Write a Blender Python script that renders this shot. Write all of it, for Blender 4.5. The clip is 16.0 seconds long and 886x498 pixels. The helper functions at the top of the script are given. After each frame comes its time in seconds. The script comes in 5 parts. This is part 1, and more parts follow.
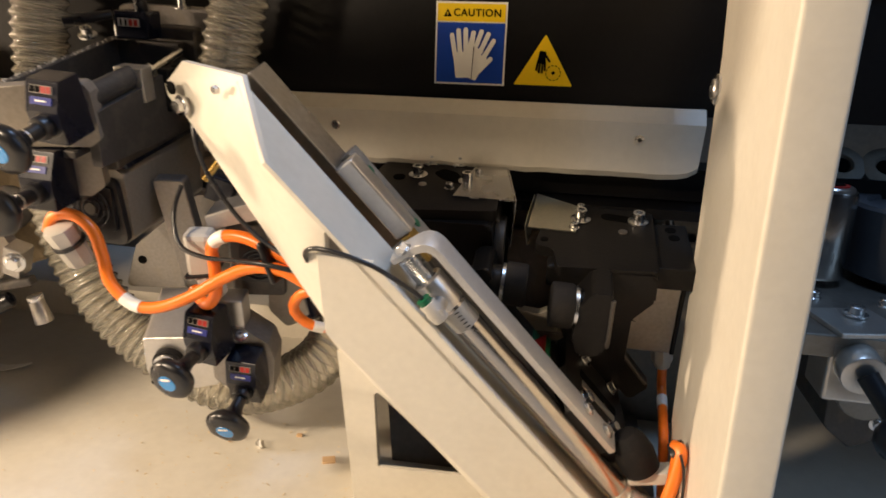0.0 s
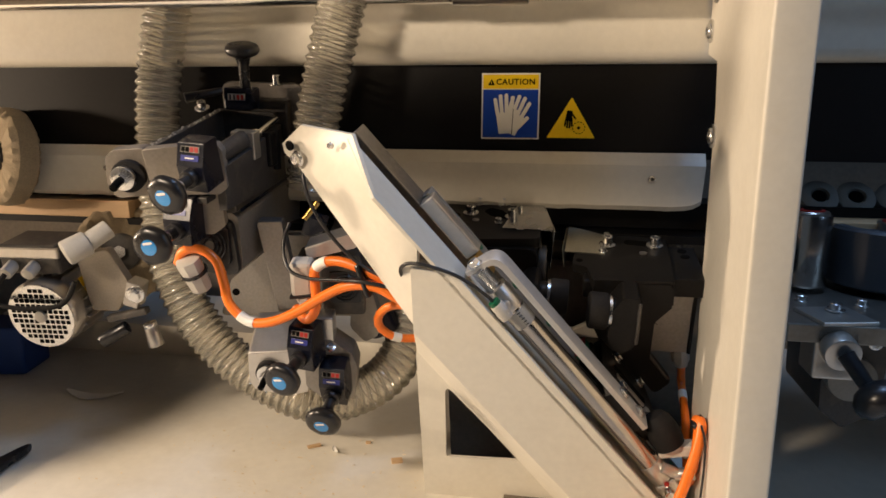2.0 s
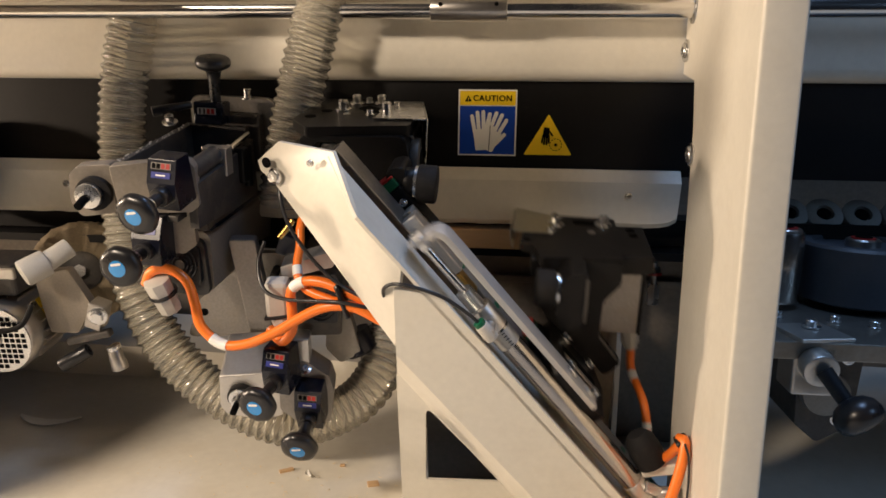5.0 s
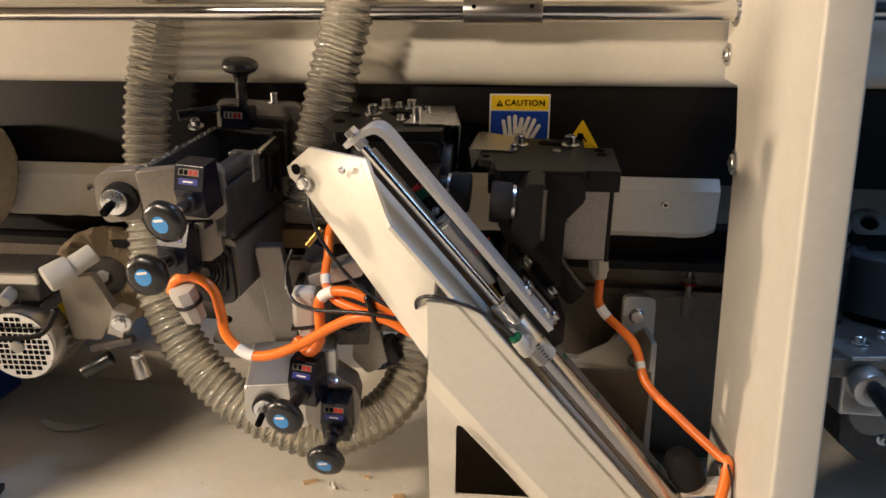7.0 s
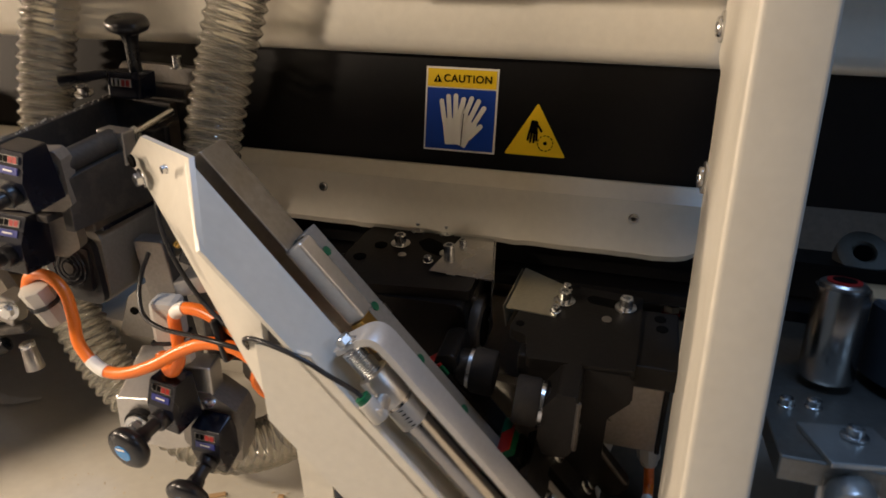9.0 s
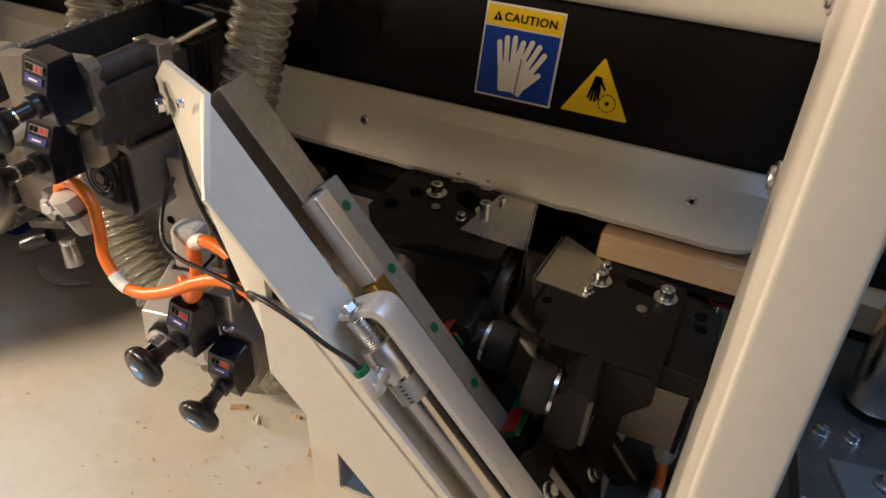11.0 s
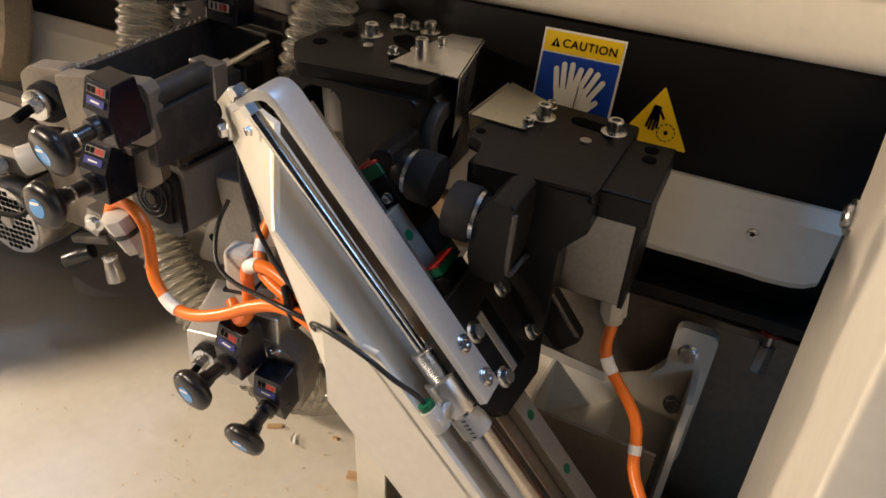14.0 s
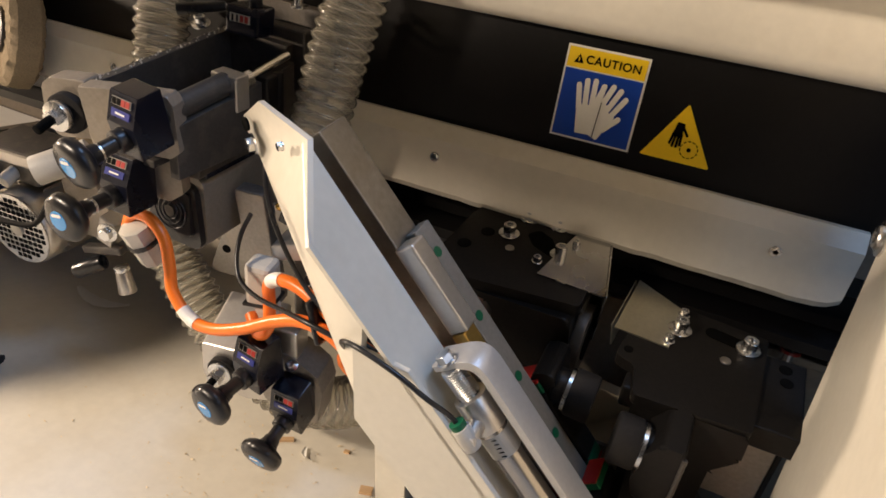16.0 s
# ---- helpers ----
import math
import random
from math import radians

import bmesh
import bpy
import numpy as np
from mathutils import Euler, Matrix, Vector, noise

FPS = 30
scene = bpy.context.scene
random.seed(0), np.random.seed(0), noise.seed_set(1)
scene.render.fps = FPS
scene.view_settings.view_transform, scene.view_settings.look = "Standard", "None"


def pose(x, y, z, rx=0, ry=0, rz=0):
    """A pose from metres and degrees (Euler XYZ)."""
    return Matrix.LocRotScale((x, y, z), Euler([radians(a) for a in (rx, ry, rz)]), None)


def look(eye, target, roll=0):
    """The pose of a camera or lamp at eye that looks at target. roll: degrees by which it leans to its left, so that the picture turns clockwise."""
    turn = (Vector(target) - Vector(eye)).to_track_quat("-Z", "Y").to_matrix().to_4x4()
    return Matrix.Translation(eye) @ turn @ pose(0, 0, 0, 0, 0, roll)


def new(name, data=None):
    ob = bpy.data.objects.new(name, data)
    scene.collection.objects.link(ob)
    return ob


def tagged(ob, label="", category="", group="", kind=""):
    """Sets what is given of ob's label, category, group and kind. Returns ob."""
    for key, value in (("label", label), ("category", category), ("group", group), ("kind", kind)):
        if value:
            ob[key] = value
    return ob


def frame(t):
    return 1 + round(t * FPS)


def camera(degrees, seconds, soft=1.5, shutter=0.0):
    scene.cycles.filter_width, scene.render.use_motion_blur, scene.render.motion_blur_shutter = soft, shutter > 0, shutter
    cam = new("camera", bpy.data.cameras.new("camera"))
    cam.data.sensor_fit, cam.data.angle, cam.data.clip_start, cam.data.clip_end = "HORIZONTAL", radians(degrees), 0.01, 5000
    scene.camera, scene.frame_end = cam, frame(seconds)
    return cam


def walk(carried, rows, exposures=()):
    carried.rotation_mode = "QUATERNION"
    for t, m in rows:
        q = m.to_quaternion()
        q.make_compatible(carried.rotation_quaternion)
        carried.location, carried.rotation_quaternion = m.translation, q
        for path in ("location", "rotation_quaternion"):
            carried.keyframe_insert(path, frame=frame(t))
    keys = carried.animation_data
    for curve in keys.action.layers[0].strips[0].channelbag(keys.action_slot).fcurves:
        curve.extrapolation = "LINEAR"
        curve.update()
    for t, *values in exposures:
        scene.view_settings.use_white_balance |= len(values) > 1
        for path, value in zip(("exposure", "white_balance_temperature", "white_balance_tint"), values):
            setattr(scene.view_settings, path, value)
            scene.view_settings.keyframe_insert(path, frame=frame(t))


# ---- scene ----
cam = camera(65.88, 16.0, soft=1.6, shutter=0.5)
PATH = [
    (0, (0.159, -0.8601, 1.1983), (0.0036, 0.0858, 0.9136), 1.88),
    (0.5, (0.0942, -0.9501, 1.197), (-0.0106, 0.0116, 0.9437), 1.26),
    (1, (0.0829, -0.9906, 1.203), (-0.0469, -0.0257, 0.9747), 0.76),
    (1.5, (0.1159, -1.0278, 1.2013), (-0.0493, -0.0632, 0.9956), 0.64),
    (2, (0.1223, -1.0473, 1.1959), (-0.0439, -0.0816, 0.9967), 0.3),
    (2.5, (0.1106, -1.0473, 1.1984), (-0.0345, -0.0762, 1.0089), 0.59),
    (3, (0.101, -1.0454, 1.1973), (-0.0099, -0.0685, 1.0148), 0.89),
    (3.5, (0.0954, -1.0427, 1.1996), (-0.0067, -0.065, 1.0164), 0.84),
    (6, (0.0842, -1.0271, 1.2058), (-0.0276, -0.0501, 1.0243), 0.71),
    (6.5, (0.0748, -1.0207, 1.2092), (-0.0437, -0.0442, 1.029), 0.86),
    (7, (0.0651, -1.0108, 1.2077), (-0.0601, -0.0354, 1.026), 0.97),
    (7.5, (0.0602, -0.9966, 1.2092), (-0.0722, -0.0238, 1.019), 0.68),
    (8, (0.0901, -0.95, 1.2049), (-0.0584, 0.0202, 1.0135), 0.22),
    (8.5, (0.1663, -0.8679, 1.226), (-0.0235, 0.0871, 0.998), 1.73),
    (9, (0.2441, -0.7891, 1.2553), (-0.0081, 0.1419, 0.9915), 2.9),
    (9.5, (0.277, -0.7334, 1.285), (-0.0456, 0.1525, 0.9518), 7.04),
    (12, (0.2337, -0.7163, 1.3031), (-0.0781, 0.1378, 0.8867), 8.88),
    (12.5, (0.224, -0.7169, 1.3048), (-0.091, 0.1366, 0.8898), 8.92),
    (13, (0.2192, -0.7183, 1.3066), (-0.1056, 0.133, 0.8947), 8.54),
    (13.5, (0.2165, -0.7193, 1.3076), (-0.1146, 0.1317, 0.8999), 8.56),
    (14, (0.2068, -0.7237, 1.3099), (-0.1253, 0.1302, 0.9091), 9.04),
    (14.5, (0.1975, -0.7288, 1.3108), (-0.1351, 0.1259, 0.9122), 9.09),
    (15, (0.1925, -0.7295, 1.3109), (-0.1297, 0.1299, 0.9139), 9.09),
    (15.5, (0.1898, -0.731, 1.3113), (-0.136, 0.1281, 0.9167), 9.1),
    (16, (0.1747, -0.732, 1.3113), (-0.1488, 0.1305, 0.922), 9.78),
]
walk(cam, [(t, look(eye, target, roll)) for t, eye, target, roll in PATH],
     [(0.0, 0.05, 7000, 10), (1.2, -0.17, 7050, 10), (1.6, -0.25, 6950, 10), (2.8, -0.27, 6550, 10), (8.0, -0.27, 6500, 10),
      (9.0, -0.48, 6500, 10), (9.6, -0.46, 6500, 10), (12.0, -0.25, 6500, 10), (14.5, -0.19, 6500, 10), (16.0, -0.15, 6500, 10)])

# ---- light ----
world = bpy.data.worlds.new("hall")
scene.world = world
world.use_nodes = True
world.node_tree.nodes["Background"].inputs[0].default_value = (0.62, 0.72, 1.0, 1)
world.node_tree.nodes["Background"].inputs[1].default_value = 0.012


def lamp(name, eye, target, power, colour, size, size_y=None):
    data = bpy.data.lights.new(name, "AREA")
    data.energy, data.color, data.size = power, colour, size
    data.shape = "RECTANGLE" if size_y else "DISK"
    if size_y:
        data.size_y = size_y
    ob = new(name, data)
    ob.matrix_world = look(eye, target)
    return ob


lamp("work_lamp", (-2.40, -0.65, 1.25), (0.0, -0.22, 1.0), 48.0, (1.0, 0.78, 0.58), 0.14)
lamp("bay_lamp", (-1.00, -1.35, 1.75), (-0.05, -0.25, 0.9), 28.5, (1.0, 0.81, 0.62), 0.18)
lamp("hall_lamp", (0.45, -0.36, 2.90), (0.1, -0.3, 1.0), 18.0, (0.36, 0.58, 1.0), 0.5, 0.5)
lamp("hall_lamp", (1.70, -1.20, 1.90), (0.5, -0.1, 1.0), 5.0, (0.36, 0.60, 1.0), 0.5, 0.5)


# ---- materials ----
def material(name, colour, rough=0.5, metal=0.0, vary=0.12, scale=40.0, bump=0.05, dust=0.0, dust_colour=(0.45, 0.36, 0.24), coat=0.0, streak=None, spec=0.5):
    m = bpy.data.materials.new(name)
    m.use_nodes = True
    n, l = m.node_tree.nodes, m.node_tree.links
    b = n["Principled BSDF"]
    tc = n.new("ShaderNodeTexCoord")
    src = tc.outputs["Object"]
    if streak:
        mp = n.new("ShaderNodeMapping")
        mp.inputs["Scale"].default_value = streak
        l.new(src, mp.inputs["Vector"])
        src = mp.outputs["Vector"]
    big, fine = n.new("ShaderNodeTexNoise"), n.new("ShaderNodeTexNoise")
    big.inputs["Scale"].default_value, fine.inputs["Scale"].default_value = scale * 0.25, scale * 8
    big.inputs["Detail"].default_value, fine.inputs["Detail"].default_value = 5, 3
    l.new(src, big.inputs["Vector"])
    l.new(src, fine.inputs["Vector"])
    add = n.new("ShaderNodeMath")
    add.operation = "ADD"
    l.new(big.outputs["Fac"], add.inputs[0])
    l.new(fine.outputs["Fac"], add.inputs[1])
    ramp = n.new("ShaderNodeMapRange")
    ramp.inputs["From Min"].default_value, ramp.inputs["From Max"].default_value = 0.6, 1.4
    ramp.inputs["To Min"].default_value, ramp.inputs["To Max"].default_value = 1 - vary, 1 + vary
    l.new(add.outputs[0], ramp.inputs["Value"])
    mul = n.new("ShaderNodeVectorMath")
    mul.operation = "SCALE"
    mul.inputs[0].default_value = colour
    l.new(ramp.outputs[0], mul.inputs["Scale"])
    out = mul.outputs[0]
    if dust:
        spots = n.new("ShaderNodeTexNoise")
        spots.inputs["Scale"].default_value, spots.inputs["Detail"].default_value = scale * 1.7, 8
        l.new(tc.outputs["Object"], spots.inputs["Vector"])
        pick = n.new("ShaderNodeMapRange")
        pick.inputs["From Min"].default_value, pick.inputs["From Max"].default_value = 0.5, 0.75
        pick.inputs["To Max"].default_value = dust
        l.new(spots.outputs["Fac"], pick.inputs["Value"])
        mix = n.new("ShaderNodeMix")
        mix.data_type = "RGBA"
        mix.inputs["B"].default_value = (*dust_colour, 1)
        l.new(pick.outputs[0], mix.inputs["Factor"])
        l.new(out, mix.inputs["A"])
        out = mix.outputs["Result"]
    l.new(out, b.inputs["Base Color"])
    b.inputs["Metallic"].default_value = metal
    b.inputs["Coat Weight"].default_value = coat
    b.inputs["Specular IOR Level"].default_value = spec
    rr = n.new("ShaderNodeMapRange")
    rr.inputs["To Min"].default_value, rr.inputs["To Max"].default_value = max(0.03, rough - 0.12), min(1, rough + 0.12)
    l.new(big.outputs["Fac"], rr.inputs["Value"])
    l.new(rr.outputs[0], b.inputs["Roughness"])
    if bump:
        bp = n.new("ShaderNodeBump")
        bp.inputs["Strength"].default_value, bp.inputs["Distance"].default_value = bump, 0.001
        l.new(fine.outputs["Fac"], bp.inputs["Height"])
        l.new(bp.outputs[0], b.inputs["Normal"])
    return m


CREAM = material("cream_paint", (0.72, 0.68, 0.59), 0.38, vary=0.05, scale=14, bump=0.12, dust=0.12)
FLOOR = material("dusty_tray_paint", (0.72, 0.68, 0.59), 0.5, vary=0.06, scale=9, bump=0.2, dust=0.22, dust_colour=(0.55, 0.46, 0.33))
BLACK = material("black_paint", (0.0060, 0.0055, 0.0055), 0.42, vary=0.3, scale=20, bump=0.1, dust=0.04, dust_colour=(0.04, 0.033, 0.026), spec=0.2)
OXIDE = material("black_oxide_steel", (0.012, 0.011, 0.0105), 0.42, metal=0.3, vary=0.3, scale=30, bump=0.15, dust=0.10, dust_colour=(0.045, 0.036, 0.026), spec=0.22)
TAUPE = material("taupe_cast_metal", (0.30, 0.265, 0.225), 0.46, metal=0.5, vary=0.16, scale=30, bump=0.2, dust=0.3, dust_colour=(0.30, 0.25, 0.18))
CAST = material("cast_aluminium", (0.30, 0.28, 0.26), 0.45, metal=0.75, vary=0.18, scale=30, bump=0.25, dust=0.35, dust_colour=(0.34, 0.29, 0.22))
BARE = material("machined_aluminium", (0.60, 0.575, 0.54), 0.36, metal=0.9, vary=0.08, scale=30, bump=0.08, dust=0.15)
DARKCAST = material("dark_cast_metal", (0.075, 0.069, 0.064), 0.48, metal=0.4, vary=0.2, scale=30, bump=0.25, dust=0.4, dust_colour=(0.2, 0.17, 0.13))
STEEL = material("polished_steel", (0.72, 0.70, 0.67), 0.2, metal=1.0, vary=0.06, scale=20, bump=0.03, streak=(1, 1, 6))
ANODISED = material("anodised_aluminium", (0.58, 0.57, 0.56), 0.42, metal=0.55, vary=0.06, scale=30, bump=0.05, dust=0.08)
INOX = material("stainless_tube", (0.46, 0.43, 0.40), 0.24, metal=1.0, vary=0.10, scale=20, bump=0.03, streak=(1, 1, 6), dust=0.1)
GROUND = material("ground_steel", (0.42, 0.40, 0.38), 0.34, metal=1.0, vary=0.12, scale=25, bump=0.06, dust=0.12)
ZINC = material("zinc_plating", (0.66, 0.66, 0.66), 0.26, metal=1.0, vary=0.1, scale=60, bump=0.05)
GALV = material("yellow_zinc_sheet", (0.62, 0.60, 0.50), 0.3, metal=0.95, vary=0.1, scale=30, bump=0.04)
TYRE = material("grey_beige_rubber", (0.26, 0.245, 0.22), 0.55, vary=0.12, scale=40, bump=0.1, dust=0.2, dust_colour=(0.16, 0.14, 0.11))
RUBBER = material("black_rubber", (0.012, 0.011, 0.011), 0.74, vary=0.3, scale=60, bump=0.15, dust=0.10, dust_colour=(0.09, 0.075, 0.055), spec=0.25)
PLASTIC = material("black_plastic", (0.012, 0.012, 0.014), 0.3, vary=0.2, scale=60, bump=0.06, dust=0.06, dust_colour=(0.2, 0.16, 0.12))
CASING = material("dark_blue_black_plastic", (0.004, 0.005, 0.012), 0.26, vary=0.2, scale=60, bump=0.05)
MOTOR = material("cast_motor_casing", (0.26, 0.24, 0.21), 0.5, metal=0.35, vary=0.15, scale=30, bump=0.2, dust=0.25, dust_colour=(0.24, 0.20, 0.15))
BEAM = material("oily_steel", (0.30, 0.28, 0.25), 0.36, metal=0.9, vary=0.2, scale=18, bump=0.06, dust=0.3, dust_colour=(0.22, 0.18, 0.12))
BLUECAP = material("blue_plastic_cap", (0.03, 0.25, 0.62), 0.22, vary=0.06, scale=60, bump=0.0, coat=0.4)
BLUEPRINT = material("blue_print", (0.025, 0.035, 0.22), 0.35, vary=0.05, bump=0.0)
ORANGE = material("orange_cable_jacket", (0.92, 0.20, 0.02), 0.34, vary=0.07, scale=50, bump=0.06, dust=0.06)
GREYPVC = material("grey_cable_gland", (0.48, 0.46, 0.42), 0.45, vary=0.06, scale=40, bump=0.05, dust=0.1)
GREEN = material("green_plastic", (0.0, 0.10, 0.04), 0.4, vary=0.08, bump=0.0)
RED = material("red_plastic", (0.36, 0.014, 0.010), 0.4, vary=0.08, bump=0.0)
WHITE = material("white_print", (0.82, 0.80, 0.75), 0.4, vary=0.03, bump=0.0)
YELLOW = material("yellow_vinyl", (0.90, 0.60, 0.01), 0.38, vary=0.03, bump=0.0)
BLUE = material("blue_vinyl", (0.005, 0.05, 0.36), 0.36, vary=0.04, bump=0.0)
# print black; also painted on flat shapes as the dark inside bores and slots
INK_HOLE = material("black_ink_and_hole_dark", (0.003, 0.003, 0.003), 0.8, vary=0.1, bump=0.0, spec=0.05)
WOOD = material("bare_board", (0.60, 0.40, 0.22), 0.55, vary=0.12, scale=22, bump=0.2, streak=(0.12, 1, 1))
CHIP = material("pale_wood_chips", (0.78, 0.66, 0.46), 0.7, vary=0.2, scale=60, bump=0.1)
BUFF = material("cotton_buff", (0.29, 0.23, 0.15), 0.95, vary=0.25, scale=50, bump=0.9, dust=0.4, dust_colour=(0.3, 0.23, 0.14))
BRASS = material("brass", (0.62, 0.40, 0.12), 0.3, metal=1.0, vary=0.08, bump=0.03)
GREYRUB = material("grey_polyurethane", (0.05, 0.056, 0.068), 0.5, vary=0.12, scale=30, bump=0.08)
DARKGREY = material("dark_sheet_metal", (0.21, 0.18, 0.145), 0.42, metal=0.4, vary=0.2, scale=14, bump=0.1, dust=0.4, dust_colour=(0.24, 0.19, 0.13))


def clear_pvc():
    m = bpy.data.materials.new("clear_pvc_hose")
    m.use_nodes = True
    n, l = m.node_tree.nodes, m.node_tree.links
    b = n["Principled BSDF"]
    b.inputs["Base Color"].default_value = (0.86, 0.80, 0.64, 1)
    b.inputs["Roughness"].default_value = 0.10
    b.inputs["Coat Weight"].default_value = 0.5
    t, mix, noise_tex, ramp = n.new("ShaderNodeBsdfTransparent"), n.new("ShaderNodeMixShader"), n.new("ShaderNodeTexNoise"), n.new("ShaderNodeMapRange")
    t.inputs[0].default_value = (1.0, 0.98, 0.92, 1)
    noise_tex.inputs["Scale"].default_value = 18
    noise_tex.inputs["Detail"].default_value = 6
    ramp.inputs["To Min"].default_value, ramp.inputs["To Max"].default_value = 0.14, 0.40
    gloss, shine, fres = n.new("ShaderNodeBsdfGlossy"), n.new("ShaderNodeMixShader"), n.new("ShaderNodeFresnel")
    gloss.inputs["Roughness"].default_value = 0.13
    fres.inputs["IOR"].default_value = 1.62
    l.new(noise_tex.outputs["Fac"], ramp.inputs["Value"])
    l.new(ramp.outputs[0], mix.inputs[0])
    l.new(t.outputs[0], mix.inputs[1])
    l.new(b.outputs[0], mix.inputs[2])
    l.new(fres.outputs[0], shine.inputs[0])
    l.new(mix.outputs[0], shine.inputs[1])
    l.new(gloss.outputs[0], shine.inputs[2])
    l.new(shine.outputs[0], n["Material Output"].inputs["Surface"])
    return m


PVC = clear_pvc()


# ---- mesh helpers ----
def part(name, bm, mat, parent=None, label="", smooth=False):
    me = bpy.data.meshes.new(name)
    bmesh.ops.recalc_face_normals(bm, faces=bm.faces)
    bm.to_mesh(me)
    bm.free()
    for mt in mat if isinstance(mat, (list, tuple)) else [mat]:
        me.materials.append(mt)
    if smooth:
        me.shade_smooth()
        me.set_sharp_from_angle(angle=radians(38))
    ob = new(name, me)
    ob.parent = parent
    return tagged(ob, label) if label else ob


def thing(name, m, label, category, group="", kind=""):
    ob = new(name)
    ob.empty_display_size = 0.02
    ob.matrix_world = m
    return tagged(ob, label, category, group, kind)


def box(centre, size, bevel=0.0, turn=(0, 0, 0), bm=None, seg=2):
    bm = bm or bmesh.new()
    made = bmesh.ops.create_cube(bm, size=1.0, matrix=pose(*centre, *turn) @ Matrix.Diagonal((*size, 1)))
    if bevel:
        edges = list({e for v in made["verts"] for e in v.link_edges})
        bmesh.ops.bevel(bm, geom=edges, offset=bevel, segments=seg, profile=0.5, affect="EDGES")
    return bm


def rod(a, b, r, r2=None, seg=24, bm=None, bevel=0.0):
    bm = bm or bmesh.new()
    a, b = Vector(a), Vector(b)
    m = Matrix.Translation((a + b) / 2) @ (b - a).to_track_quat("Z", "Y").to_matrix().to_4x4()
    made = bmesh.ops.create_cone(bm, cap_ends=True, segments=seg, radius1=r, radius2=r if r2 is None else r2, depth=(b - a).length, matrix=m)
    if bevel:
        edges = [e for e in {e for v in made["verts"] for e in v.link_edges} if any(len(f.verts) > 4 for f in e.link_faces)]
        bmesh.ops.bevel(bm, geom=edges, offset=bevel, segments=2, profile=0.5, affect="EDGES")
    return bm


def prism(outline, depth, m=None, bm=None, bevel=0.0):
    """A plate: outline of (x, z) corners in the plane y = 0, its depth going to +y."""
    bm = bm or bmesh.new()
    m = m or Matrix()
    front = [bm.verts.new(m @ Vector((x, 0, z))) for x, z in outline]
    back = [bm.verts.new(m @ Vector((x, depth, z))) for x, z in outline]
    faces = [bm.faces.new(front), bm.faces.new(back[::-1])]
    k = len(outline)
    for i in range(k):
        faces.append(bm.faces.new((front[i], back[i], back[(i + 1) % k], front[(i + 1) % k])))
    if bevel:
        bmesh.ops.bevel(bm, geom=list(faces[0].edges) + list(faces[1].edges), offset=bevel, segments=2, profile=0.5, affect="EDGES")
    return bm


def fillet(outline, radii, seg=5):
    """Rounds the corners of an outline; radii: one for all, or one each."""
    out, k = [], len(outline)
    for i in range(k):
        r = radii if isinstance(radii, (int, float)) else radii[i]
        p, a, b = Vector(outline[i]), Vector(outline[i - 1]), Vector(outline[(i + 1) % k])
        if not r:
            out.append(tuple(p))
            continue
        u, v = (a - p).normalized(), (b - p).normalized()
        ang = u.angle(v)
        d = min(r / math.tan(ang / 2), 0.49 * (a - p).length, 0.49 * (b - p).length)
        s, e = p + u * d, p + v * d
        for j in range(seg + 1):
            f = j / seg
            out.append(tuple(s * (1 - f) ** 2 + p * 2 * f * (1 - f) + e * f * f))
    return out


def smooth_path(pts, steps=12):
    pts = [Vector(p) for p in pts]
    ext = [pts[0] * 2 - pts[1], *pts, pts[-1] * 2 - pts[-2]]
    out = []
    for i in range(1, len(ext) - 2):
        p0, p1, p2, p3 = ext[i - 1:i + 3]
        for j in range(steps):
            t = j / steps
            out.append(0.5 * (2 * p1 + (p2 - p0) * t + (2 * p0 - 5 * p1 + 4 * p2 - p3) * t * t + (3 * p1 - p0 - 3 * p2 + p3) * t ** 3))
    out.append(pts[-1])
    return out


def even_path(pts, step):
    fine = smooth_path(pts, 24)
    out, left = [fine[0]], step
    for a, b in zip(fine, fine[1:]):
        length = (b - a).length
        while length >= left and length > 1e-9:
            a = a + (b - a) * (left / length)
            length -= left
            out.append(a.copy())
            left = step
        left -= length
    return out


def frames_along(path):
    normal = None
    out = []
    for i, p in enumerate(path):
        t = (path[min(i + 1, len(path) - 1)] - path[max(i - 1, 0)]).normalized()
        if normal is None:
            normal = t.orthogonal().normalized()
        normal = (normal - t * normal.dot(t)).normalized()
        out.append((p, t, normal, t.cross(normal)))
    return out


def sweep(path, radius, seg=12, bm=None, cap=True):
    """A tube along an even path; radius: metres, or a function of the ring's number and the angle."""
    bm = bm or bmesh.new()
    rings = []
    for i, (p, t, n, b) in enumerate(frames_along(path)):
        ring = []
        for j in range(seg):
            a = 2 * math.pi * j / seg
            r = radius(i, a) if callable(radius) else radius
            ring.append(bm.verts.new(p + (n * math.cos(a) + b * math.sin(a)) * r))
        rings.append(ring)
    for r0, r1 in zip(rings, rings[1:]):
        for j in range(seg):
            bm.faces.new((r0[j], r0[(j + 1) % seg], r1[(j + 1) % seg], r1[j]))
    if cap:
        bm.faces.new(rings[0][::-1])
        bm.faces.new(rings[-1])
    return bm


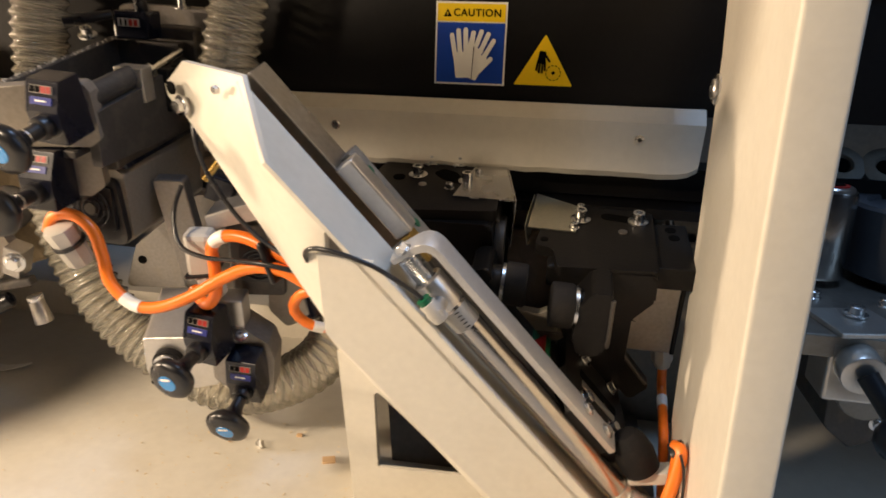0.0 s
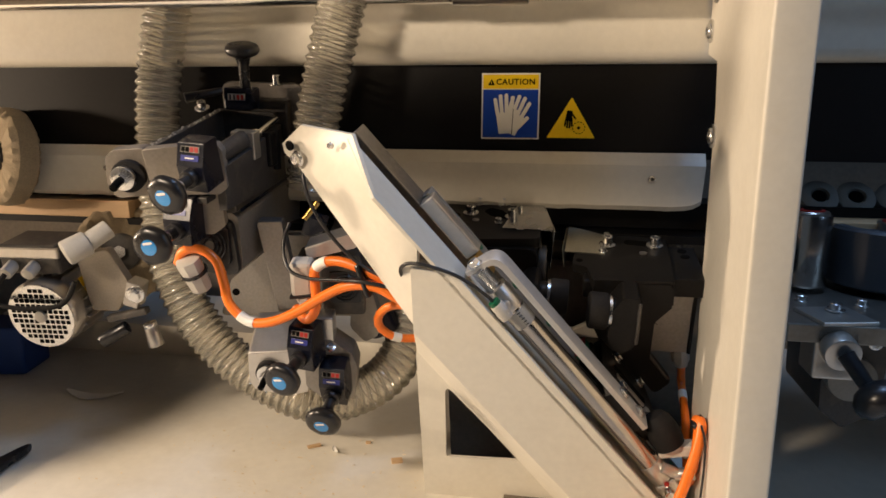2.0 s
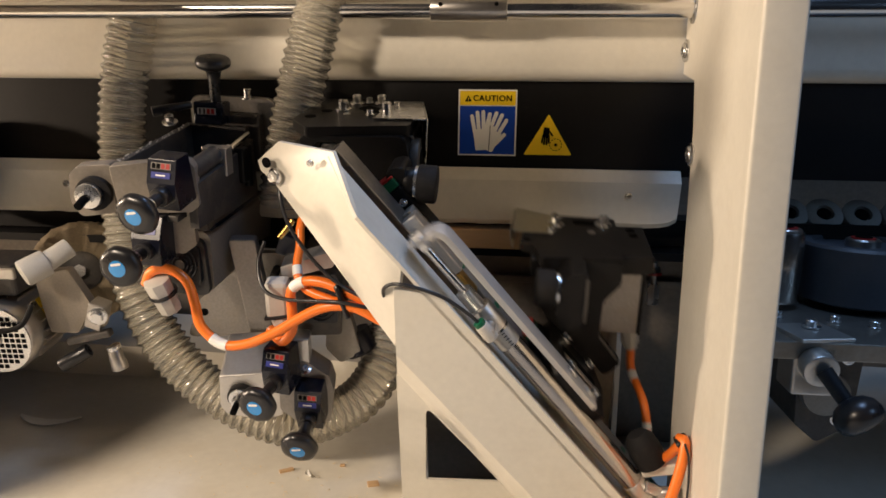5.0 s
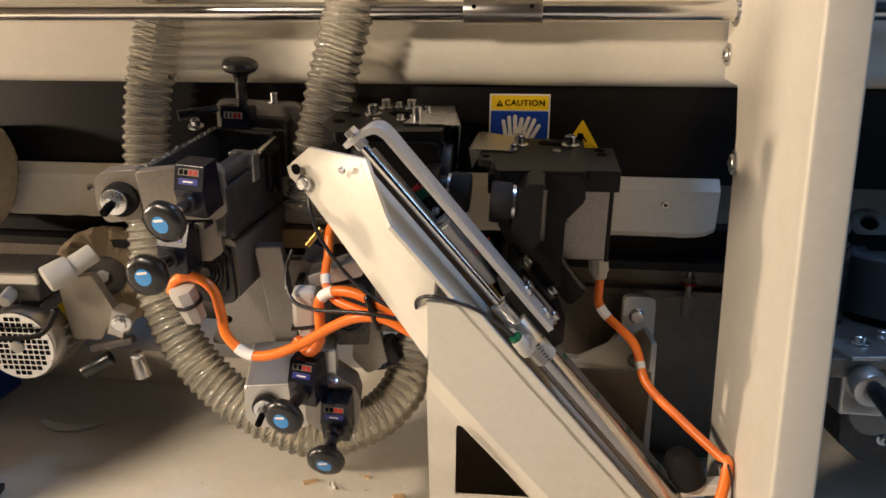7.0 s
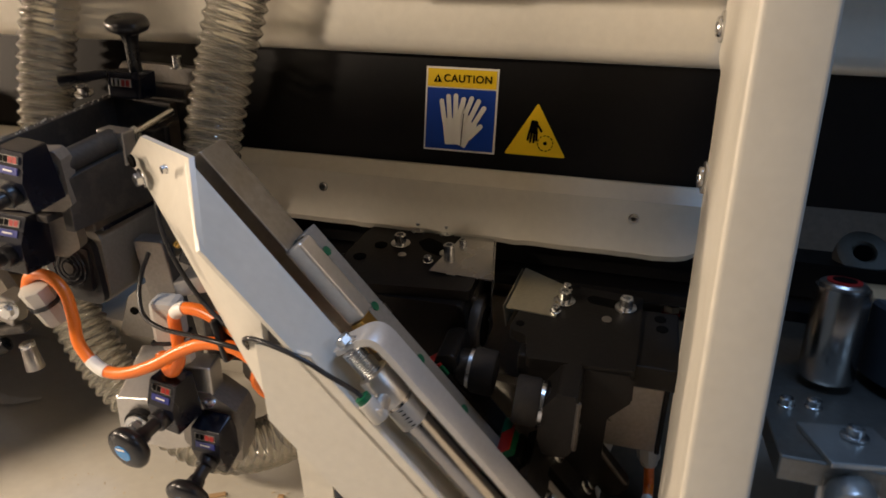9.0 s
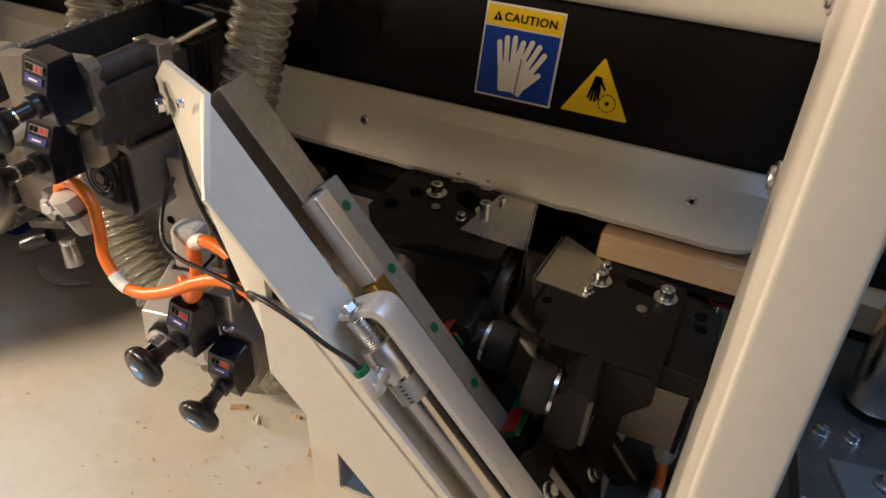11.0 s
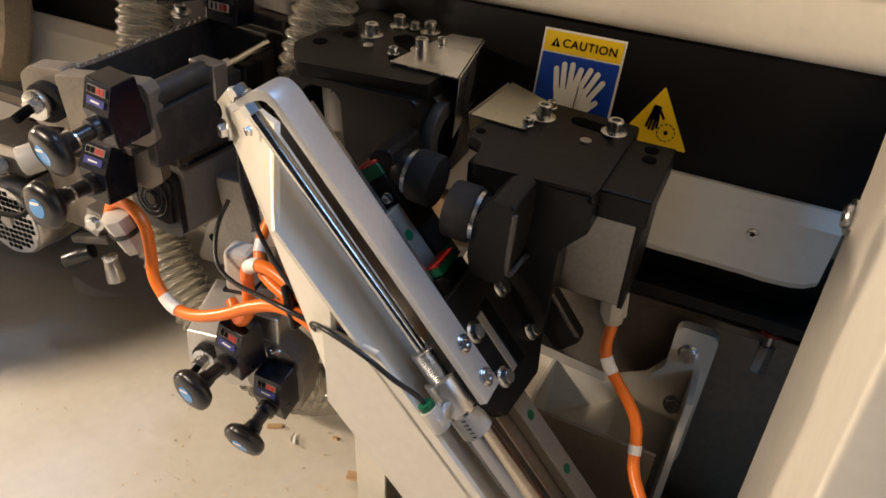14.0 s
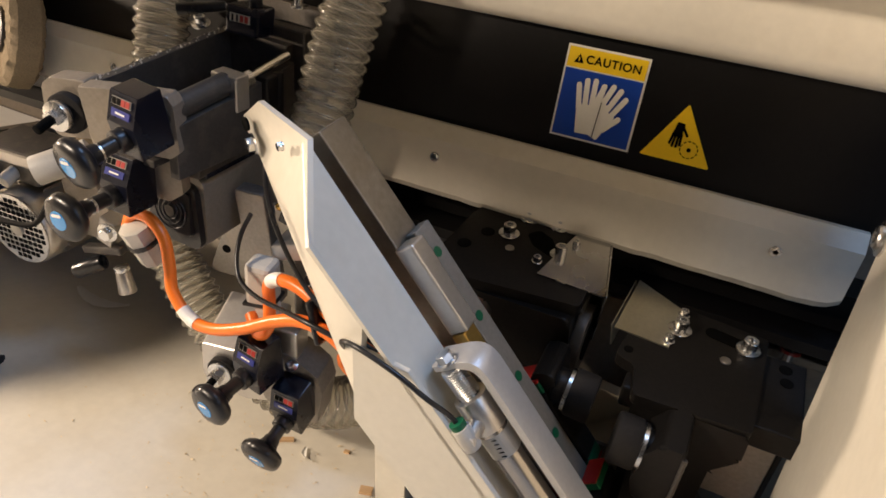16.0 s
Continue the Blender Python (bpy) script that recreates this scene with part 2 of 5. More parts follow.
def lathe(profile, seg=32, m=None, bm=None):
    """A turned body round the local z axis: profile of (radius, z)."""
    bm = bm or bmesh.new()
    m = m or Matrix()
    rings = []
    for r, z in profile:
        rings.append([bm.verts.new(m @ Vector((r * math.cos(2 * math.pi * j / seg), r * math.sin(2 * math.pi * j / seg), z))) for j in range(seg)])
    for a, b in zip(rings, rings[1:]):
        for j in range(seg):
            bm.faces.new((a[j], a[(j + 1) % seg], b[(j + 1) % seg], b[j]))
    bm.faces.new(rings[0][::-1])
    bm.faces.new(rings[-1])
    return bm


def aim(at, way):
    """A pose at a place whose z axis points along way."""
    return Matrix.Translation(at) @ Vector(way).to_track_quat("Z", "Y").to_matrix().to_4x4()


def bolt(parent, at, way, r=0.006, mat=ZINC, name="bolt", hexagon=False, high=1.2, washer=1.7):
    """A screw with its washer; its head stands up along way."""
    m = aim(at, way)
    bm = lathe([(r * washer, 0), (r * washer, r * 0.25), (r * washer * 0.95, r * 0.3)], 20, m)
    if hexagon:
        bmesh.ops.create_cone(bm, cap_ends=True, segments=6, radius1=r * 1.12, radius2=r * 1.08, depth=r * 0.9, matrix=m @ pose(0, 0, r * 0.75))
        lathe([(r * 0.95, r * 1.2), (r * 0.9, r * 1.26)], 16, m, bm)
    else:
        h = r * high
        lathe([(r, r * 0.3), (r, h), (r * 0.88, h + r * 0.12), (r * 0.55, h + r * 0.12), (r * 0.5, h - r * 0.45), (r * 0.02, h - r * 0.47)], 18, m, bm)
    return part(name, bm, mat, parent, smooth=True)


# ---- frame of the tilted corner unit ----
UNIT = pose(0, -0.27, 1.0, 14, 0, 0)
DOWN = Vector((0.143, 0.0, -0.176))      # full stroke of a slide, in the unit's space
AX = Vector((0.63, 0, -0.776))           # down along the guide
NO = Vector((0.776, 0, 0.63))            # square to the guide


def along(s, n, y):
    """A place in the unit's space: s metres down the guide, n off it, y deep."""
    return AX * s + NO * n + Vector((0, y, 0))


# ---- setting ----
def setting():
    bm = box((-0.2, -0.25, 0.645), (5.0, 1.7, 0.03))
    tagged(part("floor", bm, FLOOR), "cream painted sheet-metal tray with scattered wood dust", "tray floor", kind="structure")
    # riser and base behind the tray
    tagged(part("trim_riser", prism([(-2.6, 0.66), (0.20, 0.66), (0.20, 0.71), (-2.6, 0.76)], 0.25, pose(0, 0.27, 0)), CREAM), "low cream step along the back of the tray", "base", kind="structure")
    tagged(part("wall_back_dark", box((0, 0.58, 1.0), (5.2, 0.03, 1.2)), DARKGREY), "dark sheet metal behind the machine base", "back wall", kind="structure")
    tagged(part("wall_black_panel", box((0, 0.012, 1.195), (5.2, 0.024, 0.136)), BLACK), "black painted panel behind the tools", "panel", kind="structure")
    # upper beam with a rolled lower edge
    prof = [(0.10, 1.262), (0.0, 1.262), (-0.012, 1.2635), (-0.02, 1.270), (-0.023, 1.280), (-0.023, 1.66), (0.10, 1.66)]
    bm = bmesh.new()
    rows = [[bm.verts.new((x, y, z)) for y, z in prof] for x in (-2.6, 2.6)]
    k = len(prof)
    for i in range(k):
        bm.faces.new((rows[0][i], rows[0][(i + 1) % k], rows[1][(i + 1) % k], rows[1][i]))
    bm.faces.new(rows[0]), bm.faces.new(rows[1][::-1])
    tagged(part("wall_upper_beam", bm, CREAM, smooth=True), "cream painted pressure beam with a rolled lower edge", "beam", kind="structure")
    # added out of view: its edge cuts the work lamp's shadow on the tray
    out = fillet([(-0.42, 0.66), (0.55, 0.66), (0.55, 0.858), (-0.20, 0.857), (-0.246, 0.850), (-0.279, 0.840), (-0.320, 0.832), (-0.355, 0.805), (-0.38, 0.74)], [0, 0, 0, 0.02, 0.02, 0.02, 0.02, 0.02, 0.02], 4)
    tagged(part("wall_blocker_left", prism(out, 0.02, pose(-1.13, 0, 0, 0, 0, 90)), DARKGREY), "unseen low dark panel added to block the work lamp from the tray", "wall", kind="structure")
    # unseen panel, outlined to keep the bay lamp off tray corner and rail cover
    out = fillet([(-1.6, 0.93), (-0.95, 0.935), (-0.83, 0.965), (-0.775, 0.995), (-0.745, 1.03), (-0.732, 1.07), (-0.725, 1.13), (-0.736, 1.19), (-0.76, 1.346), (-0.10, 1.346), (-0.10, 1.462), (-0.60, 1.462), (-0.60, 2.0), (-1.6, 2.0)], [0, 0.05, 0.02, 0.01, 0.01, 0.01, 0.01, 0.02, 0.02, 0.01, 0.01, 0.02, 0, 0], 4)
    tagged(part("wall_blocker_front", prism(out, 0.02, pose(0, -0.60, 0)), DARKGREY), "unseen dark panel with a rounded corner added to block the bay lamp", "hood", kind="structure")
    # added block, not in view: stops the overhead lamp reaching rail cover and heads
    tagged(part("wall_blocker_top", box((-1.15, -0.1115, 1.58), (2.9, 0.177, 0.16), 0.004), CREAM), "unseen cream block added above the pressure beam to shade the heads", "beam", kind="structure")
    # the dark bar under the rail covers
    bm = box((-0.5, 0.06, 1.040), (6.6, 0.07, 0.04))
    box((-0.5, 0.034, 1.0115), (6.6, 0.118, 0.012), bm=bm)
    tagged(part("trim_track_bar", bm, BLACK), "black track bar under the rail cover", "bar", kind="structure")
    tagged(part("trim_shelf_sheet", box((0.15, 0.20, 0.945), (0.62, 0.22, 0.012), 0.002), DARKGREY), "dusty grey sheet-metal shelf under the track", "shelf", kind="structure")
    # sheet added over the tray to darken the floor under the heads
    tagged(part("trim_floor_darkener", box((0.183, -0.045, 0.667), (0.245, 0.29, 0.010), 0.001), DARKGREY), "dusty dark sheet added to darken the tray at the foot of the cast bracket", "sheet", kind="structure")
    tagged(part("wall_low_sheet", box((0.16, 0.115, 0.82), (0.44, 0.012, 0.36)), DARKGREY), "grey sheet-metal wall behind the cast bracket", "panel", kind="structure")


def rail_cover(x0, x1, screws):
    """A bevelled cream cover strip on the black panel."""
    t = thing("rail_cover", pose(0, 0, 0), "cream painted cover strip with pan screws under the panel", "cover", "cover strips")
    prof = [(0.0, 1.136), (-0.010, 1.136), (-0.022, 1.119), (-0.022, 1.060), (-0.016, 1.053), (0.0, 1.053)]
    bm = bmesh.new()
    n = max(2, int((x1 - x0) / 0.012))
    rows = []
    for i in range(n + 1):
        x = x0 + (x1 - x0) * i / n
        w = 0.0022 * noise.noise((x * 38, 0, 0)) + 0.0012 * noise.noise((x * 120, 3, 0))
        cut = 0.010 * max(0, 1 - (x1 - x) / 0.016) if x1 < 1 else 0
        rows.append([bm.verts.new((x - (cut if z < 1.08 else 0) * 0.3, y, z + (w + cut if z < 1.08 else 0))) for y, z in prof])
    k = len(prof)
    for a, b in zip(rows, rows[1:]):
        for i in range(k):
            bm.faces.new((a[i], a[(i + 1) % k], b[(i + 1) % k], b[i]))
    bm.faces.new(rows[0]), bm.faces.new(rows[-1][::-1])
    part("cover_strip", bm, CREAM, t)
    for x in screws:
        bolt(t, (x, -0.022, 1.099), (0, -1, 0), 0.0048, ZINC, "screw", washer=1.2, high=0.5)


def post():
    """The folded upright at the end of the tool bay."""
    t = tagged(thing("wall_post", pose(0, 0, 0), "cream painted sheet-metal upright post", "post"), kind="structure")
    bm = bmesh.new()
    rings = []
    for z, back in ((0.655, -0.140), (1.20, -0.128), (1.258, -0.112), (1.272, -0.030), (1.70, -0.030)):
        x = 0.3142 + (back + 0.030) * 0.0503
        outline = [(0.296, -0.393), (0.3355, -0.393), (0.3355, -0.370), (0.3325, -0.370), (0.3325, -0.390), (0.2995, -0.390), (x + 0.003, back), (x, back)]
        outline = fillet(outline, [0.004, 0.004, 0, 0, 0.002, 0.002, 0, 0], 4)
        rings.append([bm.verts.new((a, b, z)) for a, b in outline])
    k = len(rings[0])
    for low, top in zip(rings, rings[1:]):
        for i in range(k):
            bm.faces.new((low[i], low[(i + 1) % k], top[(i + 1) % k], top[i]))
    bm.faces.new(rings[0][::-1]), bm.faces.new(rings[-1])
    part("post_sheet", bm, CREAM, t, smooth=True)
    for y, z in ((-0.134, 1.166), (-0.048, 1.301)):
        bolt(t, (0.3138 + (y + 0.030) * 0.0503, y, z), (-1, -0.05, 0), 0.010, ZINC, "bolt", washer=1.5, high=0.55)


def tube():
    t = thing("round_bar", pose(0, 0, 0), "polished steel round bar with a clamping sleeve", "bar")
    part("bar", rod((-2.2, -0.078, 1.356), (0.318, -0.078, 1.351), 0.0125, seg=32), STEEL, t, smooth=True)
    part("flange", rod((0.309, -0.078, 1.351), (0.3135, -0.078, 1.351), 0.019, seg=28, bevel=0.001), ZINC, t, smooth=True)
    s = part("sleeve", rod((-0.032, -0.078, 1.352), (0.070, -0.078, 1.352), 0.0165, seg=32, bevel=0.001), GROUND, t, smooth=True)
    for x in (-0.018, 0.056):
        part("set_screw", rod((x, -0.0938, 1.355), (x, -0.0952, 1.355), 0.0028, seg=14), INK_HOLE, s)
    t2 = thing("round_bar", pose(0, 0, 0), "polished steel round bar in the drive bay", "bar")
    part("bar", rod((0.335, -0.078, 1.351), (1.6, -0.078, 1.351), 0.0125, seg=32), STEEL, t2, smooth=True)


# ---- signs ----
def flat(parent, name, outline, mat, lift, m=None, label=""):
    return part(name, prism(outline, 0.0004, Matrix.Translation((0, -lift, 0)) @ (m or Matrix())), mat, parent, label)


def capsule(ax, az, bx, bz, r, seg=8):
    a, b = Vector((ax, az)), Vector((bx, bz))
    u = (b - a).normalized()
    v = Vector((-u.y, u.x))
    out = []
    for j in range(seg + 1):
        f = math.pi * j / seg
        out.append(tuple(a + (v * math.cos(f) - u * math.sin(f)) * r))
    for j in range(seg + 1):
        f = math.pi * j / seg
        out.append(tuple(b - (v * math.cos(f) - u * math.sin(f)) * r))
    return out


def lettering(parent, text, at, size, mat, lift):
    cu = bpy.data.curves.new("letters", "FONT")
    cu.body, cu.size, cu.align_x, cu.extrude, cu.offset, cu.space_character = text, size, "CENTER", 0.0002, 0.00018, 1.12
    tmp = bpy.data.objects.new("letters", cu)
    me = bpy.data.meshes.new_from_object(tmp)
    bpy.data.objects.remove(tmp)
    me.materials.append(mat)
    ob = new("lettering", me)
    ob.parent = parent
    ob.matrix_basis = pose(at[0], -lift, at[1], 90, 0, 0)
    return ob


def glove(parent, m, lift):
    g = flat(parent, "glove", fillet([(-0.010, -0.031), (0.012, -0.031), (0.0145, 0.0), (-0.0125, 0.0)], 0.002), WHITE, lift, m)
    for x, top, lean in ((-0.0098, 0.0195, -0.0028), (-0.0034, 0.0245, -0.0010), (0.0032, 0.0250, 0.0012), (0.0098, 0.0205, 0.0036)):
        flat(g, "finger", capsule(x, -0.004, x + lean, top, 0.0028), WHITE, lift + 0.0002, m)
    flat(g, "thumb", capsule(0.0115, -0.018, 0.0185, 0.000, 0.0028), WHITE, lift + 0.0004, m)
    return g


def signs():
    t = thing("caution_sign", pose(0, 0, 1.25), "caution sign with white gloves on blue under a yellow heading", "sign")
    part("backing", prism([(0, -0.0965), (0.0865, -0.0965), (0.0865, 0), (0, 0)], 0.001, pose(0, -0.001, 0)), WHITE, t)
    flat(t, "heading", [(0.0022, -0.0225), (0.0843, -0.0225), (0.0843, -0.0022), (0.0022, -0.0022)], YELLOW, 0.0018)
    flat(t, "field", [(0.0022, -0.0943), (0.0843, -0.0943), (0.0843, -0.0240), (0.0022, -0.0240)], BLUE, 0.0018)
    tri = flat(t, "hazard_triangle", [(0.0095, -0.0175), (0.0195, -0.0175), (0.0145, -0.0085)], INK_HOLE, 0.0024)
    flat(tri, "mark", [(0.0140, -0.0162), (0.0150, -0.0162), (0.0150, -0.0118), (0.0140, -0.0118)], YELLOW, 0.0029)
    lettering(t, "CAUTION", (0.0505, -0.0165), 0.0118, INK_HOLE, 0.0024)
    glove(t, pose(0.0345, 0, -0.0575, 0, 0, 0) @ pose(0, 0, 0, 0, -4, 0), 0.0024)
    glove(t, pose(0.0515, 0, -0.0585) @ pose(0, 0, 0, 0, 22, 0), 0.0034)
    flat(t, "seam", capsule(0.0462, -0.089, 0.0480, -0.052, 0.0004), INK_HOLE, 0.0044)
    t = thing("warning_triangle", pose(0.1335, 0, 1.2155), "yellow triangular cut-hazard sticker with a black border print", "sign")
    part("sticker", prism(fillet([(-0.0355, -0.0595), (0.0355, -0.0595), (0, 0.0)], 0.0015), 0.001, pose(0, -0.001, 0)), YELLOW, t)
    h = flat(t, "printed_palm", fillet([(-0.0085, -0.0335), (0.001, -0.0345), (0.002, -0.020), (-0.006, -0.019)], 0.002), INK_HOLE, 0.0018)
    for a, b in ((-0.0090, -0.0415), (-0.0058, -0.0440), (-0.0020, -0.0440), (0.0012, -0.0415)):
        flat(h, "printed_finger", capsule(a * 0.8, -0.031, a, b, 0.0012), INK_HOLE, 0.0018)
    flat(h, "printed_thumb", capsule(0.001, -0.024, 0.0062, -0.031, 0.0012), INK_HOLE, 0.0018)
    ring = bmesh.new()
    for i in range(12):
        a, b = 2 * math.pi * i / 12, 2 * math.pi * (i + 0.62) / 12
        q = [(0.0115 + r * math.cos(f), -0.0445 + r * math.sin(f)) for r, f in ((0.0092, a), (0.0092, b), (0.0082, b), (0.0082, a))]
        prism(q, 0.0004, pose(0, -0.0018, 0), ring)
    part("printed_blade", ring, INK_HOLE, t)
    hub = [(0.0115 + 0.0022 * math.cos(f), -0.0445 + 0.0022 * math.sin(f)) for f in [2 * math.pi * i / 14 for i in range(14)]]
    flat(t, "printed_hub", hub, INK_HOLE, 0.0018)


# ---- stand, guide and cylinder ----
def stand():
    t = thing("slide_stand", UNIT, "cream painted folded stand carrying an inclined guide", "stand")
    # arm, turned to the side, with a bent front strip
    def slant(x):
        return -0.058 - 0.56 * x

    bm = bmesh.new()
    plate = [bm.verts.new((x, slant(x), z)) for x, z in ((-0.218, 0.143), (-0.216, 0.132), (-0.195, 0.118), (-0.043, -0.045), (-0.183, 0.172))]
    rim = [bm.verts.new(v) for v in ((-0.030, -0.046, 0.060), (-0.0755, -0.0455, 0.1185), (-0.110, 0.010, 0.171))]
    bm.faces.new((plate[4], plate[0], plate[1], plate[2], rim[2]))
    bm.faces.new((plate[2], rim[1], rim[2]))
    bm.faces.new((plate[2], plate[3], rim[1]))
    bm.faces.new((plate[3], rim[0], rim[1]))
    bmesh.ops.recalc_face_normals(bm, faces=bm.faces[:])
    r = bmesh.ops.extrude_face_region(bm, geom=bm.faces[:])
    bmesh.ops.translate(bm, vec=(0.0024, 0.0044, 0), verts=[v for v in r["geom"] if isinstance(v, bmesh.types.BMVert)])
    part("arm_plate", bm, CREAM, t, smooth=True)
    # upper face and lower face, folded along the guide
    part("upper_face", prism(fillet([(-0.040, 0.036), (0.010, 0.031), (0.330, -0.363), (0.215, -0.363), (-0.040, -0.049)], 0.002, 2), 0.005, pose(0, -0.046, 0), bevel=0.0008), CREAM, t)
    bm = bmesh.new()
    q = [along(s, n, y) for s, n, y in ((-0.005, -0.061, -0.046), (0.45, -0.061, -0.046), (0.45, -0.115, 0.008), (0.09, -0.115, 0.008))]
    q[0] = Vector((-0.040, -0.046, -0.049))
    q[3] = Vector((-0.050, 0.008, -0.112))
    vs = [bm.verts.new(v) for v in q]
    bm.faces.new(vs)
    r = bmesh.ops.extrude_face_region(bm, geom=bm.faces[:])
    bmesh.ops.translate(bm, vec=(0, 0.004, -0.002), verts=[v for v in r["geom"] if isinstance(v, bmesh.types.BMVert)])
    part("fold", bm, CREAM, t)
    # lower face with its three-cornered cut-out
    bm = bmesh.new()
    outer = [(-0.052, -0.115), (-0.038, -0.118), (0.225, -0.445), (-0.052, -0.445)]
    inner = fillet([(-0.016, -0.160), (0.083, -0.277), (-0.0185, -0.281)], [0.006, 0.001, 0.003], 4)
    y = 0.008
    for yy in (y, y + 0.004):
        vo, vi = [bm.verts.new((a, yy, b)) for a, b in outer], [bm.verts.new((a, yy, b)) for a, b in inner]
        eo = [bm.edges.new((vo[i], vo[(i + 1) % len(vo)])) for i in range(len(vo))]
        ei = [bm.edges.new((vi[i], vi[(i + 1) % len(vi)])) for i in range(len(vi))]
        bmesh.ops.triangle_fill(bm, edges=eo + ei, use_beauty=True)
    bm.verts.ensure_lookup_table()
    no, ni = len(outer), len(inner)
    for off, cnt in ((0, no), (no, ni)):
        for i in range(cnt):
            a, b = off + i, off + (i + 1) % cnt
            bm.faces.new((bm.verts[a], bm.verts[b], bm.verts[b + no + ni], bm.verts[a + no + ni]))
    part("lower_face", bm, CREAM, t)
    part("foot_cutout", prism([(0.118, -0.372), (0.150, -0.405), (0.118, -0.440)], 0.0012, pose(0, 0.0066, 0)), INK_HOLE, t)
    part("side_return", box((-0.0495, 0.060, -0.265), (0.004, 0.100, 0.33)), CREAM, t)
    part("back_sheet", box((0.10, 0.108, -0.29), (0.26, 0.004, 0.30)), DARKGREY, t)
    # flange under the cylinder, and the beam of the guide
    bm = bmesh.new()
    rim = [along(a, 0.0175, b) for a, b in ((-0.202, 0.012), (-0.139, -0.046), (0.47, -0.046), (0.47, 0.004), (-0.202, 0.014))]
    vs = [bm.verts.new(v) for v in rim]
    bm.faces.new(vs)
    r = bmesh.ops.extrude_face_region(bm, geom=bm.faces[:])
    bmesh.ops.translate(bm, vec=-NO * 0.004, verts=[v for v in r["geom"] if isinstance(v, bmesh.types.BMVert)])
    part("flange", bm, CREAM, t)
    b = part("guide_beam", box((0, 0, 0), (0.020, 0.036, 0.64), 0.0012), BEAM, t, "oily brushed steel beam")
    b.matrix_basis = Matrix.Translation(along(0.118, 0.010, 0.046)) @ pose(0, 0, 0, 0, -39.07, 0)
    g = part("guide_rail", box((0, 0, 0), (0.012, 0.024, 0.53), 0.0012), MOTOR, t, "oily steel guide rail")
    g.matrix_basis = Matrix.Translation(along(0.173, 0.0262, 0.056)) @ pose(0, 0, 0, 0, -39.07, 0)
    for i in range(8):
        part("rail_cap", rod(along(-0.066 + i * 0.0688, 0.0318, 0.055), along(-0.066 + i * 0.0688, 0.0330, 0.055), 0.0048, seg=16), GREEN, t)
    blk = part("clamp_block", box((0, 0, 0), (0.020, 0.020, 0.088), 0.002), BARE, t, "silver clamp block on the guide beam")
    blk.matrix_basis = Matrix.Translation(along(-0.046, 0.0305, 0.032)) @ pose(0, 0, 0, 0, -39.07, 0)
    blk = part("clamp_pad", box((0, 0, 0), (0.014, 0.019, 0.034), 0.0015), BRASS, t, "oily brass-coloured pad")
    blk.matrix_basis = Matrix.Translation(along(0.016, 0.0275, 0.032)) @ pose(0, 0, 0, 0, -39.07, 0)
    bolt(t, (-0.191, 0.044, 0.131), (-0.48, -0.87, 0), 0.0062, ZINC, "bolt", hexagon=True, washer=1.6)
    bolt(t, (-0.136, 0.012, 0.158), (-0.48, -0.87, 0), 0.0035, ZINC, "screw", hexagon=True, washer=1.2)
    part("slot", rod((-0.2005, 0.0475, 0.146), (-0.2015, 0.0455, 0.146), 0.0062, seg=18), INK_HOLE, t)


